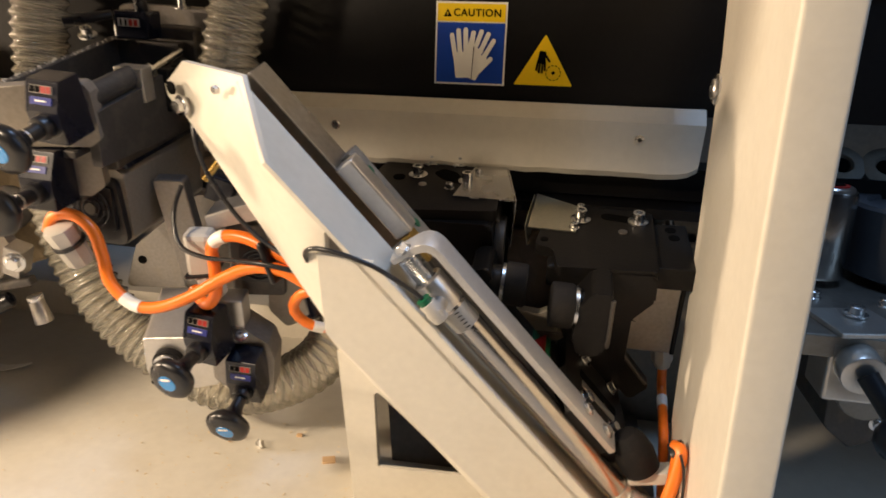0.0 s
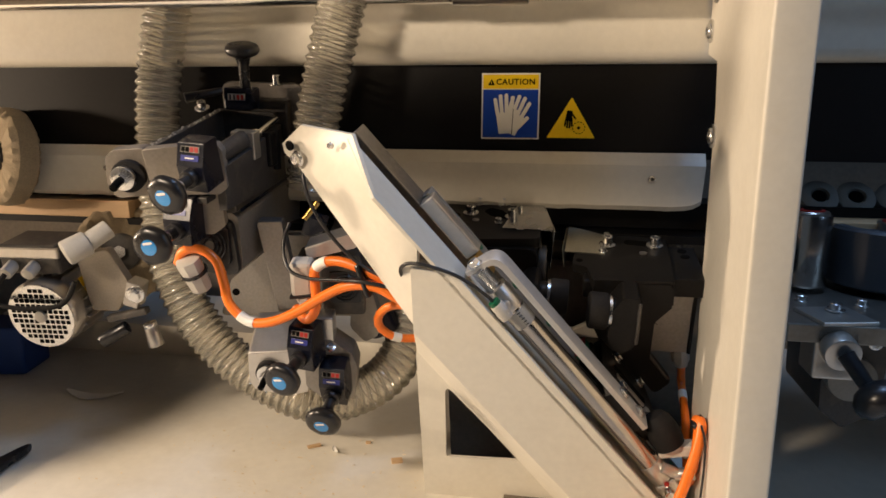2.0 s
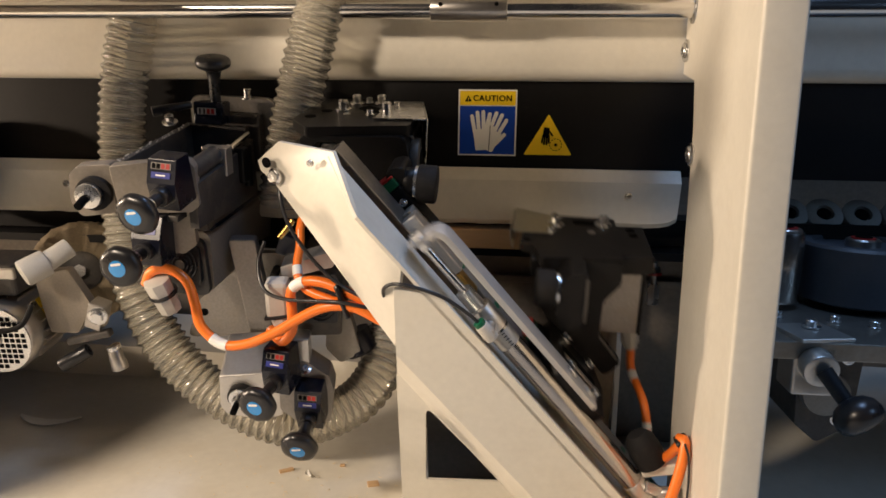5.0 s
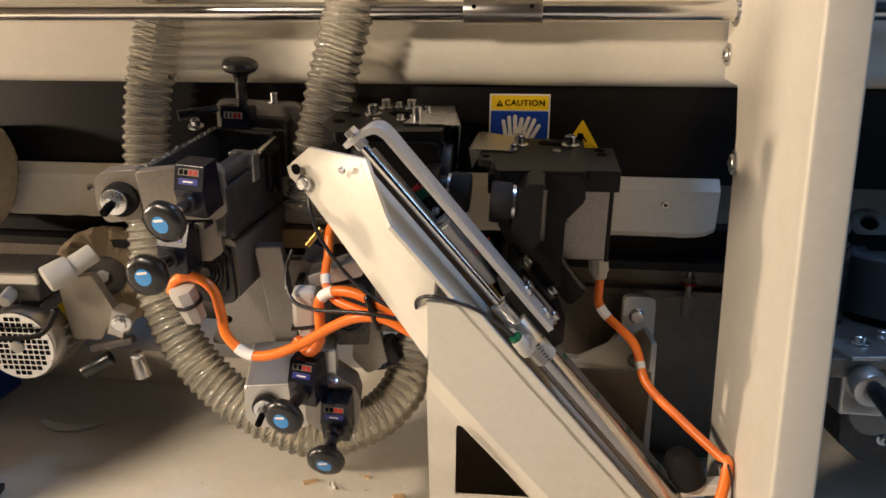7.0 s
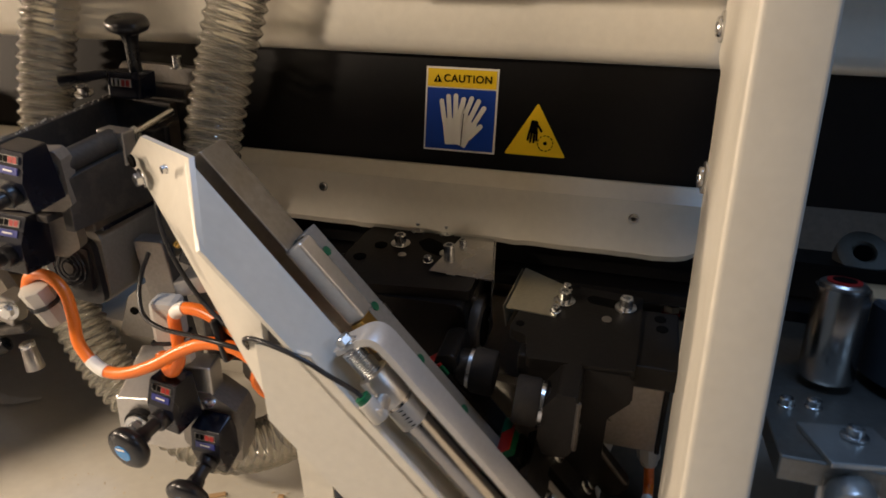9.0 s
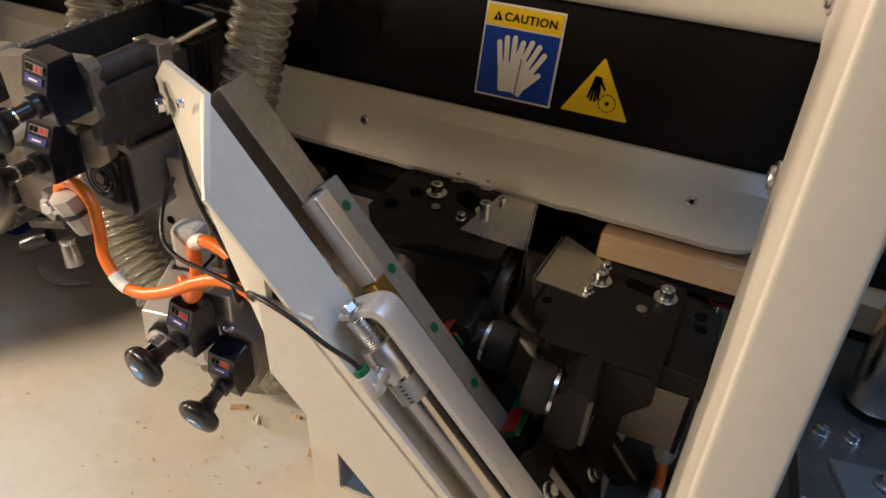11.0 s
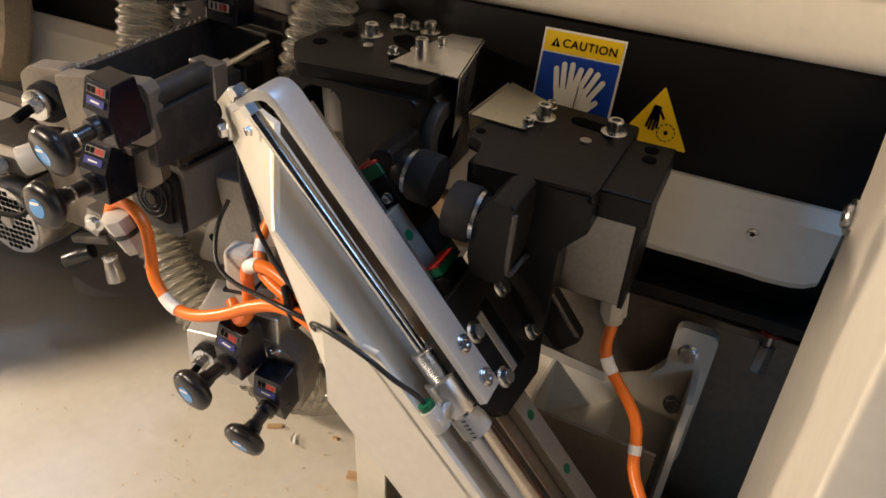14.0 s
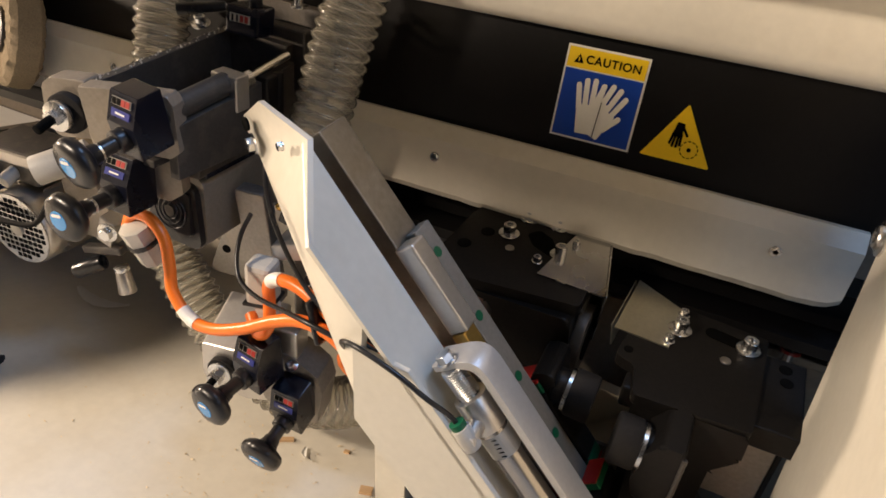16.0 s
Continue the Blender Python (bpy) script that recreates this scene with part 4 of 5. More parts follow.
def upper_unit():
    t = thing("upper_trimming_unit", pose(-0.350, -0.262, 1.125, 11, 0, 14), "grey cast trimming unit with two knobs and digital counters", "trimming unit", "trimming units")
    turn = pose(0, 0, 0, 0, 0, -15)

    def body(name, bm, mat, label="", smooth=False):
        bm.transform(turn)
        return part(name, bm, mat, t, label, smooth)

    # front plates
    part("front_block", prism(fillet([(-0.042, 0.020), (0.000, 0.024), (0.050, 0.027), (0.056, 0.018), (0.058, -0.030), (0.048, -0.038), (-0.036, -0.040)], 0.004, 3), 0.020, pose(0, 0.006, 0), bevel=0.0012), TAUPE, t, "worn cast aluminium front block")
    part("knob_plate", prism(fillet([(-0.026, -0.036), (0.044, -0.036), (0.046, -0.088), (0.030, -0.100), (-0.022, -0.096)], 0.004, 3), 0.016, pose(0, 0.024, 0), bevel=0.0012), TAUPE, t)
    part("end_block", prism(fillet([(-0.094, 0.006), (-0.084, 0.015), (-0.044, 0.019), (-0.044, -0.044), (-0.086, -0.048), (-0.096, -0.030)], 0.006, 3), 0.024, pose(0, 0.022, 0), bevel=0.0015), TAUPE, t)
    part("spindle_seat", rod((-0.066, 0.013, -0.017), (-0.066, 0.023, -0.017), 0.021, seg=28, bevel=0.001), RUBBER, t, smooth=True)
    part("spindle_washer", rod((-0.070, 0.004, -0.017), (-0.069, 0.011, -0.017), 0.0155, seg=28, bevel=0.0006), ZINC, t, smooth=True)
    part("spindle_nut", rod((-0.071, -0.003, -0.018), (-0.070, 0.009, -0.017), 0.0085, seg=6), ZINC, t)
    part("spindle", rod((-0.073, -0.020, -0.022), (-0.071, -0.002, -0.018), 0.0050, seg=16, bevel=0.0006), INK_HOLE, t, smooth=True)
    # open trough running straight back
    body("trough_wall", prism([(0.010, 0.017), (0.215, 0.030), (0.215, -0.050), (0.010, -0.046)], 0.010, pose(-0.042, 0, 0, 0, 0, 90), bevel=0.0008), DARKCAST)
    body("trough_floor", box((-0.010, 0.112, -0.046), (0.080, 0.205, 0.008), 0.001), DARKCAST)
    body("trough_back", box((-0.006, 0.212, -0.008), (0.094, 0.012, 0.076), 0.001), DARKCAST)
    body("trough_wall", prism([(0.020, -0.004), (0.105, 0.002), (0.205, 0.014), (0.205, -0.070), (0.020, -0.060)], 0.012, pose(0.052, 0, 0, 0, 0, 90), bevel=0.001), DARKCAST)
    rough = bmesh.new()
    rnd = random.Random(5)
    for i in range(60):
        y = 0.012 + i * 0.0033
        bmesh.ops.create_icosphere(rough, subdivisions=1, radius=rnd.uniform(0.0004, 0.0015), matrix=Matrix.Translation((-0.047 + rnd.uniform(-0.004, 0.004), y, 0.0172 + y * 0.0634)))
    rough.transform(turn)
    tagged(part("glue_crumbs", rough, GREYPVC, t), kind="stuff")
    body("slide_shaft", rod((0.037, 0.018, 0.006), (0.037, 0.108, 0.012), 0.0125, seg=28), DARKCAST, smooth=True)
    body("shaft_block", box((0.038, 0.114, 0.004), (0.034, 0.020, 0.038), 0.0015), BARE)
    body("lock_pin", rod((0.043, 0.120, 0.010), (0.046, 0.200, 0.022), 0.0050, seg=16), STEEL, smooth=True)
    body("pin_nut", rod((0.0435, 0.126, 0.011), (0.0440, 0.138, 0.0128), 0.0088, seg=6), ZINC)
    body("cheek", box((0.050, 0.158, -0.012), (0.020, 0.022, 0.050), 0.003), OXIDE)
    body("hook_post", rod((0.056, 0.170, -0.045), (0.056, 0.170, 0.014), 0.0065, seg=18, bevel=0.001), OXIDE, smooth=True)
    body("back_block", box((0.020, 0.226, 0.004), (0.075, 0.018, 0.085), 0.003), DARKCAST)
    body("back_plate", prism(fillet([(-0.062, 0.054), (0.066, 0.056), (0.074, 0.030), (0.066, -0.080), (-0.062, -0.060)], 0.014, 4), 0.010, pose(0.004, 0.240, 0.012), bevel=0.002), CAST, "rounded cast plate")
    indicator(t, (0.032, -0.012, 0.008), (9, 0, -20), -0.006)
    indicator(t, (0.000, 0.004, -0.070), (-2, 0, -13.6), 0.0)
    # motor below
    body("motor", prism(fillet([(-0.028, -0.080), (0.034, -0.074), (0.046, -0.084), (0.046, -0.158), (0.036, -0.168), (-0.028, -0.168)], 0.006, 4), 0.215, pose(0, 0.056, 0), bevel=0.0015), MOTOR, "long cast motor body")
    body("motor_seam", box((0.0435, 0.160, -0.0745), (0.010, 0.200, 0.006), 0.0015), CASING)
    body("motor_shoulder", prism(fillet([(0.014, -0.030), (0.046, -0.026), (0.048, -0.074), (0.014, -0.078)], 0.004, 3), 0.170, pose(0, 0.050, 0), bevel=0.0015), DARKCAST)
    body("motor_flange", prism(fillet([(-0.030, -0.086), (0.040, -0.086), (0.044, -0.166), (-0.030, -0.166)], 0.012, 4), 0.008, pose(0, 0.048, 0), bevel=0.001), PLASTIC)
    fan_grille(t, pose(0.020, 0.040, -0.121, -4, 0, -15), 0.052)
    g = part("cable_gland", rod((-0.004, 0.006, -0.128), (0.008, 0.016, -0.176), 0.0175, 0.014, seg=8, bevel=0.002), GREYPVC, t, "grey cable connector with a black tie", smooth=True)
    part("tie", rod((0.001, 0.010, -0.146), (0.002, 0.011, -0.150), 0.0182, seg=20), PLASTIC, g, smooth=True)
    # counter and knob on top
    h = part("top_indicator", box((0.046, 0.196, 0.050), (0.042, 0.036, 0.032), 0.003, (-6, 0, -10)), CASING, t, "black digital counter on the top block")
    m = pose(0.042, 0.1775, 0.055, -6, 0, -10)
    for name, x, size, mat in (("display", 0.0, (0.026, 0.001, 0.009), GREYPVC), ("figure_bar", -0.009, (0.002, 0.0024, 0.0072), INK_HOLE), ("figure_bar", -0.003, (0.002, 0.0024, 0.0072), INK_HOLE), ("figure_bar", 0.003, (0.0042, 0.0024, 0.0072), RED), ("figure_bar", 0.009, (0.0042, 0.0024, 0.0072), RED)):
        b = part(name, box((x, 0, 0), size), mat, h)
        b.matrix_basis = m
    part("shaft", rod((0.052, 0.198, 0.062), (0.053, 0.194, 0.112), 0.0078, seg=20), PLASTIC, h, smooth=True)
    knob(h, aim((0.053, 0.194, 0.106), (0.02, -0.12, 1)), 0.0245, cap=False)
    part("clamp_lever", rod((0.020, 0.190, 0.062), (-0.030, 0.172, 0.054), 0.005, 0.0075, seg=16, bevel=0.001), PLASTIC, t, smooth=True)
    bolt(t, (-0.012, 0.190, 0.036), (0, -0.3, 1), 0.0065, ZINC, high=1.6)
    bolt(t, (0.094, 0.222, 0.066), (0, 0, 1), 0.0058, ZINC, high=2.4)


def lower_unit():
    t = thing("lower_trimming_unit", pose(-0.205, -0.205, 0.895, 11, 0, 10), "grey cast lower trimming unit with two knobs and digital counters", "trimming unit", "trimming units")
    bm = prism(fillet([(-0.094, -0.040), (-0.014, -0.036), (-0.012, -0.104), (-0.040, -0.110), (-0.088, -0.100), (-0.096, -0.086)], 0.004, 3), 0.070, pose(0, 0.020, 0), bevel=0.0015)
    for v in bm.verts:
        if v.co.z > -0.06:
            v.co.z += 0.028 * (v.co.y - 0.020) / 0.07
    part("front_block", bm, BARE, t, "machined aluminium front block")
    part("step_block", prism(fillet([(-0.014, -0.010), (0.026, -0.016), (0.054, -0.038), (0.060, -0.060), (0.054, -0.112), (0.010, -0.112), (-0.014, -0.090)], 0.004, 3), 0.040, pose(0, 0.014, 0), bevel=0.0015), CAST, t)
    part("bridge_block", box((0.012, 0.030, -0.012), (0.034, 0.030, 0.060), 0.002), BARE, t)
    part("spindle_seat", rod((-0.066, 0.012, -0.069), (-0.066, 0.021, -0.069), 0.018, seg=26), RUBBER, t, smooth=True)
    part("spindle_washer", rod((-0.067, 0.008, -0.069), (-0.067, 0.012, -0.069), 0.0145, seg=26, bevel=0.0006), ZINC, t, smooth=True)
    part("spindle_nut", rod((-0.068, -0.004, -0.070), (-0.067, 0.009, -0.069), 0.0085, seg=6), ZINC, t, smooth=True)
    part("spindle", rod((-0.070, -0.018, -0.073), (-0.068, -0.003, -0.070), 0.0045, seg=14), INK_HOLE, t, smooth=True)
    indicator(t, (-0.004, -0.009, -0.007), (5, 0, -17.7), -0.008)
    indicator(t, (0.031, 0.002, -0.071), (16, 0, -10), -0.010)
    # motor body leaning back, with its grille and connectors
    part("motor", prism(fillet([(0.000, 0.078), (0.056, 0.078), (0.064, 0.060), (0.062, -0.014), (0.000, -0.014)], 0.006, 3), 0.150, pose(0.008, 0.052, 0.018), bevel=0.003), DARKCAST, t, "dark cast motor body")
    fan_grille(t, pose(0.044, 0.046, 0.050, -8, 0, 0), 0.044)
    g = part("cable_gland", box((-0.006, 0.012, 0.082), (0.030, 0.028, 0.052), 0.006), GREYPVC, t, "grey cable connector with a black tie")
    part("gland_foot", rod((-0.004, 0.012, 0.058), (0.004, 0.014, 0.028), 0.015, 0.012, seg=8, bevel=0.002), GREYPVC, g, smooth=True)
    part("tie", box((-0.006, 0.012, 0.060), (0.034, 0.031, 0.004), 0.001, (0, -8, 0)), PLASTIC, g)
    part("connector_cover", prism(fillet([(-0.012, 0.0), (0.050, 0.020), (0.060, 0.012), (0.056, 0.0), (-0.010, -0.018)], 0.003, 3), 0.040, pose(0.008, 0.026, 0.118), bevel=0.002), BARE, t)
    part("side_arm", prism(fillet([(-0.085, 0.130), (-0.048, 0.130), (-0.030, -0.02), (-0.065, -0.02)], 0.006, 3), 0.020, pose(0.0, 0.095, 0), bevel=0.002), CAST, t)
    part("suction_mouth", lathe([(0.024, 0.0), (0.026, 0.03), (0.022, 0.034), (0.020, 0.03)], 24, aim((0.082, 0.090, -0.010), (0.4, -0.2, -0.9))), CASING, t, smooth=True)
    part("mouth_arm", prism(fillet([(0.050, 0.050), (0.078, 0.044), (0.096, -0.030), (0.066, -0.046), (0.046, -0.020)], 0.008, 3), 0.026, pose(0, 0.060, 0), bevel=0.002), MOTOR, t)
    bolt(t, (0.024, 0.012, -0.026), (0.0, -0.5, 0.9), 0.0045, ZINC)
    part("valve", box((0.002, 0.080, 0.130), (0.030, 0.026, 0.030), 0.002, (0, 20, 0)), CASING, t)
    part("valve_stub", rod((-0.006, 0.050, 0.150), (0.012, 0.055, 0.172), 0.0045, seg=14), BRASS, t, smooth=True)


def back_plates():
    t = thing("mounting_plate", pose(-0.33, -0.05, 0.92, 10, 0, 10), "grey cast mounting plate behind the trimming units", "plate")
    part("plate", prism(fillet([(-0.085, -0.055), (-0.06, 0.01), (0.03, 0.085), (0.10, 0.085), (0.17, 0.06), (0.16, -0.055)], 0.008, 3), 0.014, bevel=0.002), CAST, t)
    part("hole", rod((-0.055, -0.001, -0.012), (-0.055, 0.0005, -0.012), 0.006, seg=18), INK_HOLE, t)
    for x, z in ((0.075, 0.045), (0.060, 0.060)):
        part("stud", rod((x, -0.03, z), (x, 0.002, z), 0.006, seg=16), DARKCAST, t, smooth=True)


def hose(name, pts, r, label):
    t = thing(name, pose(0, 0, 0), label, "hose", "suction hoses")
    step = 0.0011
    path = even_path(pts, step)
    pitch = 0.0135
    bm = sweep(path, lambda i, a: r * (1 + 0.065 * math.cos(2 * math.pi * (i * step / pitch) - a)), 28, cap=False)
    part("wall", bm, PVC, t, smooth=True)
    fr = frames_along(path)
    wire = []
    turns = len(path) * step / pitch
    for k in range(int(turns * 20)):
        u = k / 20 * pitch / step
        i = min(int(u), len(fr) - 1)
        p, tt, n, b = fr[i]
        a = 2 * math.pi * k / 20
        wire.append(p + tt * ((u - i) * step) + (n * math.cos(a) + b * math.sin(a)) * r * 0.985)
    part("spiral_wire", sweep(wire, 0.0008, 5, cap=False), CAST, t, smooth=True)


def cable(name, pts, r, label, mat=ORANGE, marks=()):
    t = thing(name, pose(0, 0, 0), label, "cable", "orange motor cables" if mat == ORANGE else "")
    path = even_path(pts, 0.004)
    part("jacket", sweep(path, r, 14), mat, t, smooth=True)
    for f, length in marks:
        i = int(f * len(path))
        part("marker", sweep(path[i:i + length], r * 1.12, 14), WHITE, t, "pale printed cable marker", smooth=True)
    return t


def hoses_and_cables():
    hose("suction_hose", [(-0.425, -0.05, 1.52), (-0.462, -0.05, 1.385), (-0.500, -0.05, 1.215), (-0.497, -0.065, 1.03), (-0.478, -0.08, 0.945), (-0.435, -0.08, 0.855), (-0.36, -0.08, 0.785), (-0.25, -0.08, 0.742), (-0.155, -0.08, 0.775), (-0.105, -0.075, 0.835), (-0.085, -0.07, 0.93)], 0.0325, "clear corrugated suction hose with a steel spiral, bending under the units")
    hose("suction_hose", [(-0.128, -0.08, 1.52), (-0.181, -0.08, 1.37), (-0.228, -0.08, 1.19), (-0.248, -0.08, 1.08)], 0.0325, "clear corrugated suction hose with a steel spiral, hanging straight")
    cable("motor_cable", [(-0.380, -0.225, 0.992), (-0.369, -0.228, 1.010), (-0.343, -0.231, 1.014), (-0.320, -0.234, 1.000), (-0.310, -0.236, 0.972), (-0.302, -0.239, 0.944), (-0.275, -0.242, 0.923), (-0.242, -0.246, 0.925), (-0.202, -0.250, 0.943), (-0.162, -0.254, 0.968), (-0.131, -0.258, 0.982), (-0.098, -0.261, 0.983), (-0.068, -0.262, 0.970), (-0.030, -0.255, 0.950)], 0.0064, "orange motor cable looping from the upper unit", marks=((0.36, 7),))
    cable("motor_cable", [(-0.222, -0.212, 0.936), (-0.203, -0.222, 0.923), (-0.187, -0.228, 0.940), (-0.185, -0.232, 0.973), (-0.184, -0.236, 0.993), (-0.168, -0.243, 1.007), (-0.140, -0.248, 1.009), (-0.102, -0.254, 0.997), (-0.060, -0.258, 0.980), (-0.025, -0.250, 0.966)], 0.0064, "orange motor cable rising from the lower unit", marks=((0.40, 6),))
    c = thing("cable_tie", pose(-0.112, -0.258, 0.990, 0, -20, 0), "black plastic tie round the orange cables", "cable tie")
    part("band", box((0, 0, 0), (0.007, 0.020, 0.044), 0.003), PLASTIC, c)
    cable("air_line", [(-0.222, -0.220, 1.052), (-0.228, -0.226, 1.030), (-0.224, -0.236, 1.009), (-0.211, -0.246, 0.993), (-0.182, -0.256, 0.988), (-0.143, -0.264, 0.990), (-0.112, -0.270, 0.991), (-0.078, -0.268, 0.985), (-0.042, -0.262, 0.973)], 0.0024, "thin black air line along the orange cables", PLASTIC)
    cable("air_line", [(-0.196, -0.232, 1.130), (-0.193, -0.240, 1.112), (-0.186, -0.245, 1.089), (-0.170, -0.250, 1.062), (-0.144, -0.255, 1.032), (-0.114, -0.260, 1.009), (-0.078, -0.265, 0.994), (-0.042, -0.262, 0.983)], 0.0024, "black air line hanging along the arm", PLASTIC)
    # standing orange cable by the post
    cable("post_cable", [(0.290, -0.255, 0.838), (0.295, -0.264, 0.838), (0.291, -0.272, 0.812), (0.280, -0.278, 0.770), (0.266, -0.282, 0.725), (0.255, -0.275, 0.675)], 0.0062, "orange cable bending down beside the post")
    c = thing("cable_tie", pose(0.292, -0.260, 0.838, 20, -30, 0), "black plastic tie on the cable beside the post", "cable tie")
    part("band", box((0, 0, 0), (0.016, 0.016, 0.008), 0.003), PLASTIC, c)
    cable("tie_tail", [(0.293, -0.272, 0.840), (0.297, -0.278, 0.825), (0.298, -0.282, 0.795), (0.296, -0.284, 0.745)], 0.0014, "thin black tie tail hanging beside the post", PLASTIC)


# ---- below the track ----
def casting():
    t = thing("cast_bracket", pose(0, 0.045, 0), "cream painted cast bracket bolted under the track", "bracket")
    out = [(-0.062, 0.958), (-0.008, 0.958), (-0.004, 0.895), (0.022, 0.868), (0.060, 0.850), (0.150, 0.842), (0.196, 0.866), (0.214, 0.892), (0.214, 0.948), (0.262, 0.948), (0.262, 0.780), (0.245, 0.700), (0.225, 0.662), (0.06, 0.662), (0.0, 0.70), (-0.062, 0.80)]
    part("web", prism(fillet(out, 0.010, 4), 0.022, bevel=0.002), CREAM, t)
    part("gusset", prism([(0.0, 0.0), (0.105, 0.085), (0.105, 0.078), (0.0, -0.012)], 0.10, pose(0.072, -0.098, 0.745)), CREAM, t)
    part("rib", box((0.085, -0.045, 0.755), (0.006, 0.09, 0.19), 0.001), CREAM, t)
    part("rib", box((0.249, -0.040, 0.78), (0.008, 0.08, 0.24), 0.001), CREAM, t)
    for x, z in ((-0.028, 0.925), (-0.022, 0.868), (0.234, 0.918), (0.236, 0.847)):
        bolt(t, (x, 0.0, z), (0, -1, 0), 0.0088, ZINC, hexagon=True, washer=1.35)
    t = thing("adjusting_bolt", pose(0.311, 0.056, 0.950), "long zinc adjusting bolt with a red washer", "bolt")
    part("hexagon", rod((0, 0, -0.030), (0, 0, 0.004), 0.0095, seg=6), ZINC, t)
    part("stud", rod((0, 0, 0.0), (0, 0, 0.038), 0.0055, seg=16), GROUND, t, smooth=True)
    part("washer", rod((0, 0, 0.018), (0, 0, 0.022), 0.0115, seg=24), RED, t, smooth=True)
    part("cap_nut", rod((0, 0, 0.022), (0, 0, 0.030), 0.010, seg=6), GROUND, t)
    t = thing("rubber_foot", pose(0.262, -0.222, 0.800, 0, -30, 0), "black rubber stop on a cream arm beside the post", "stop")
    part("stop", lathe([(0.010, -0.018), (0.019, -0.014), (0.021, 0.004), (0.018, 0.022), (0.012, 0.030), (0.003, 0.032)], 28), RUBBER, t, smooth=True)
    part("arm", box((0.018, 0.0, -0.027), (0.074, 0.022, 0.014), 0.002, (0, 20, 0)), CREAM, t, "cream painted arm")


def boards():
    made = []
    for length, label in ((0.46, "pale board with a bare edge, passing along the track"), (0.33, "pale board with a bare edge, entering the trimming bay"), (0.30, "short pale board with a bare edge in the trimming bay")):
        t = thing("board", pose(0, 0, 0), label, "board", "boards on the track")
        part("panel", box((length / 2, -0.004, 1.0315), (length, 0.054, 0.028), 0.0008), WOOD, t)
        made.append(t)
    return made


# ---- drive bay beyond the post ----
def drive_bay():
    t = thing("drive_plate", pose(0, 0, 0), "thick steel plate of the feed drive with socket screws", "plate")
    part("plate", box((0.86, -0.02, 0.943), (0.94, 0.41, 0.022), 0.0015), BEAM, t)
    for x, y in ((0.412, -0.125), (0.437, -0.120), (0.505, -0.130), (0.545, -0.150)):
        bolt(t, (x, y, 0.954), (0, 0, 1), 0.0068, ZINC, washer=1.2)
    bolt(t, (0.456, -0.180, 0.960), (0, 0, 1), 0.0072, ZINC, washer=1.6)
    part("clamp_plate", box((0.452, -0.192, 0.9565), (0.066, 0.066, 0.005), 0.001, (0, 0, 12)), BARE, t)
    h = part("lever_hub", rod((0.446, -0.245, 0.925), (0.446, -0.215, 0.930), 0.020, seg=24, bevel=0.002), BARE, t, smooth=True)
    part("lever_block", box((0.446, -0.20, 0.918), (0.048, 0.050, 0.060), 0.003), BARE, h)
    h = thing("clamp_handle", pose(0.446, -0.25, 0.928), "black clamping lever with a round knob under the drive plate", "handle")
    part("stem", rod((0, 0, 0), (0.018, -0.028, -0.030), 0.0095, 0.0085, seg=18), PLASTIC, h, smooth=True)
    part("ball", lathe([(0.008, 0), (0.018, 0.004), (0.025, 0.012), (0.027, 0.021), (0.025, 0.029), (0.018, 0.035), (0.005, 0.037)], 32, aim((0.015, -0.024, -0.024), (0.45, -0.60, -0.65))), PLASTIC, h, smooth=True)
    for x, y, r, hh, mat, name, label in ((0.459, -0.059, 0.026, 0.098, INOX, "guide_roller", "polished steel roller with a red bearing seal"), (0.576, -0.030, 0.080, 0.082, GREYRUB, "feed_drum", "large grey drive wheel with a red bearing seal")):
        w = thing(name, pose(x, y, 0.962), label, "wheel")
        part("rim", lathe([(r * 0.9, 0), (r, 0.004), (r, hh - 0.004), (r * 0.96, hh), (r * 0.80, hh), (r * 0.78, hh - 0.006), (r * 0.3, hh - 0.006)], 44), mat, w, smooth=True)
        q = 0.022
        part("hub", lathe([(q, hh - 0.008), (q, hh + 0.003), (q * 0.9, hh + 0.005), (q * 0.3, hh + 0.005)], 30), GROUND, w, smooth=True)
        part("seal", lathe([(q * 0.72, hh + 0.0045), (q * 0.72, hh + 0.0065), (q * 0.52, hh + 0.0065)], 30), RED, w, smooth=True)
        part("bore", lathe([(q * 0.5, hh + 0.006), (q * 0.5, hh + 0.0074), (q * 0.1, hh + 0.0074)], 24), INK_HOLE, w, smooth=True)
    for x in (0.490, 0.540, 0.594, 0.650, 0.706):
        w = thing("pressure_roller", aim((x + 0.012, 0.052, 1.068), (0, -0.75, 0.65)), "worn grey-beige rubber pressure roller on a steel axle", "roller", "pressure rollers")
        part("tyre", lathe([(0.022, -0.012), (0.027, -0.009), (0.027, 0.009), (0.022, 0.012), (0.013, 0.012), (0.012, 0.006)], 34), TYRE, w, smooth=True)
        part("axle", lathe([(0.010, 0.004), (0.010, 0.009), (0.002, 0.010)], 20), INK_HOLE, w, smooth=True)
    b = thing("drive_gearbox", pose(0.50, -0.13, 0.86), "dark cast gearbox under the drive plate", "gearbox")
    part("housing", prism(fillet([(-0.035, 0.068), (0.05, 0.068), (0.04, -0.05), (0.0, -0.075), (-0.03, -0.05)], 0.008, 3), 0.14, bevel=0.003), DARKCAST, b)
    part("hub", rod((0.0, -0.016, 0.0), (0.0, 0.002, 0.0), 0.030, seg=28, bevel=0.002), MOTOR, b, smooth=True)
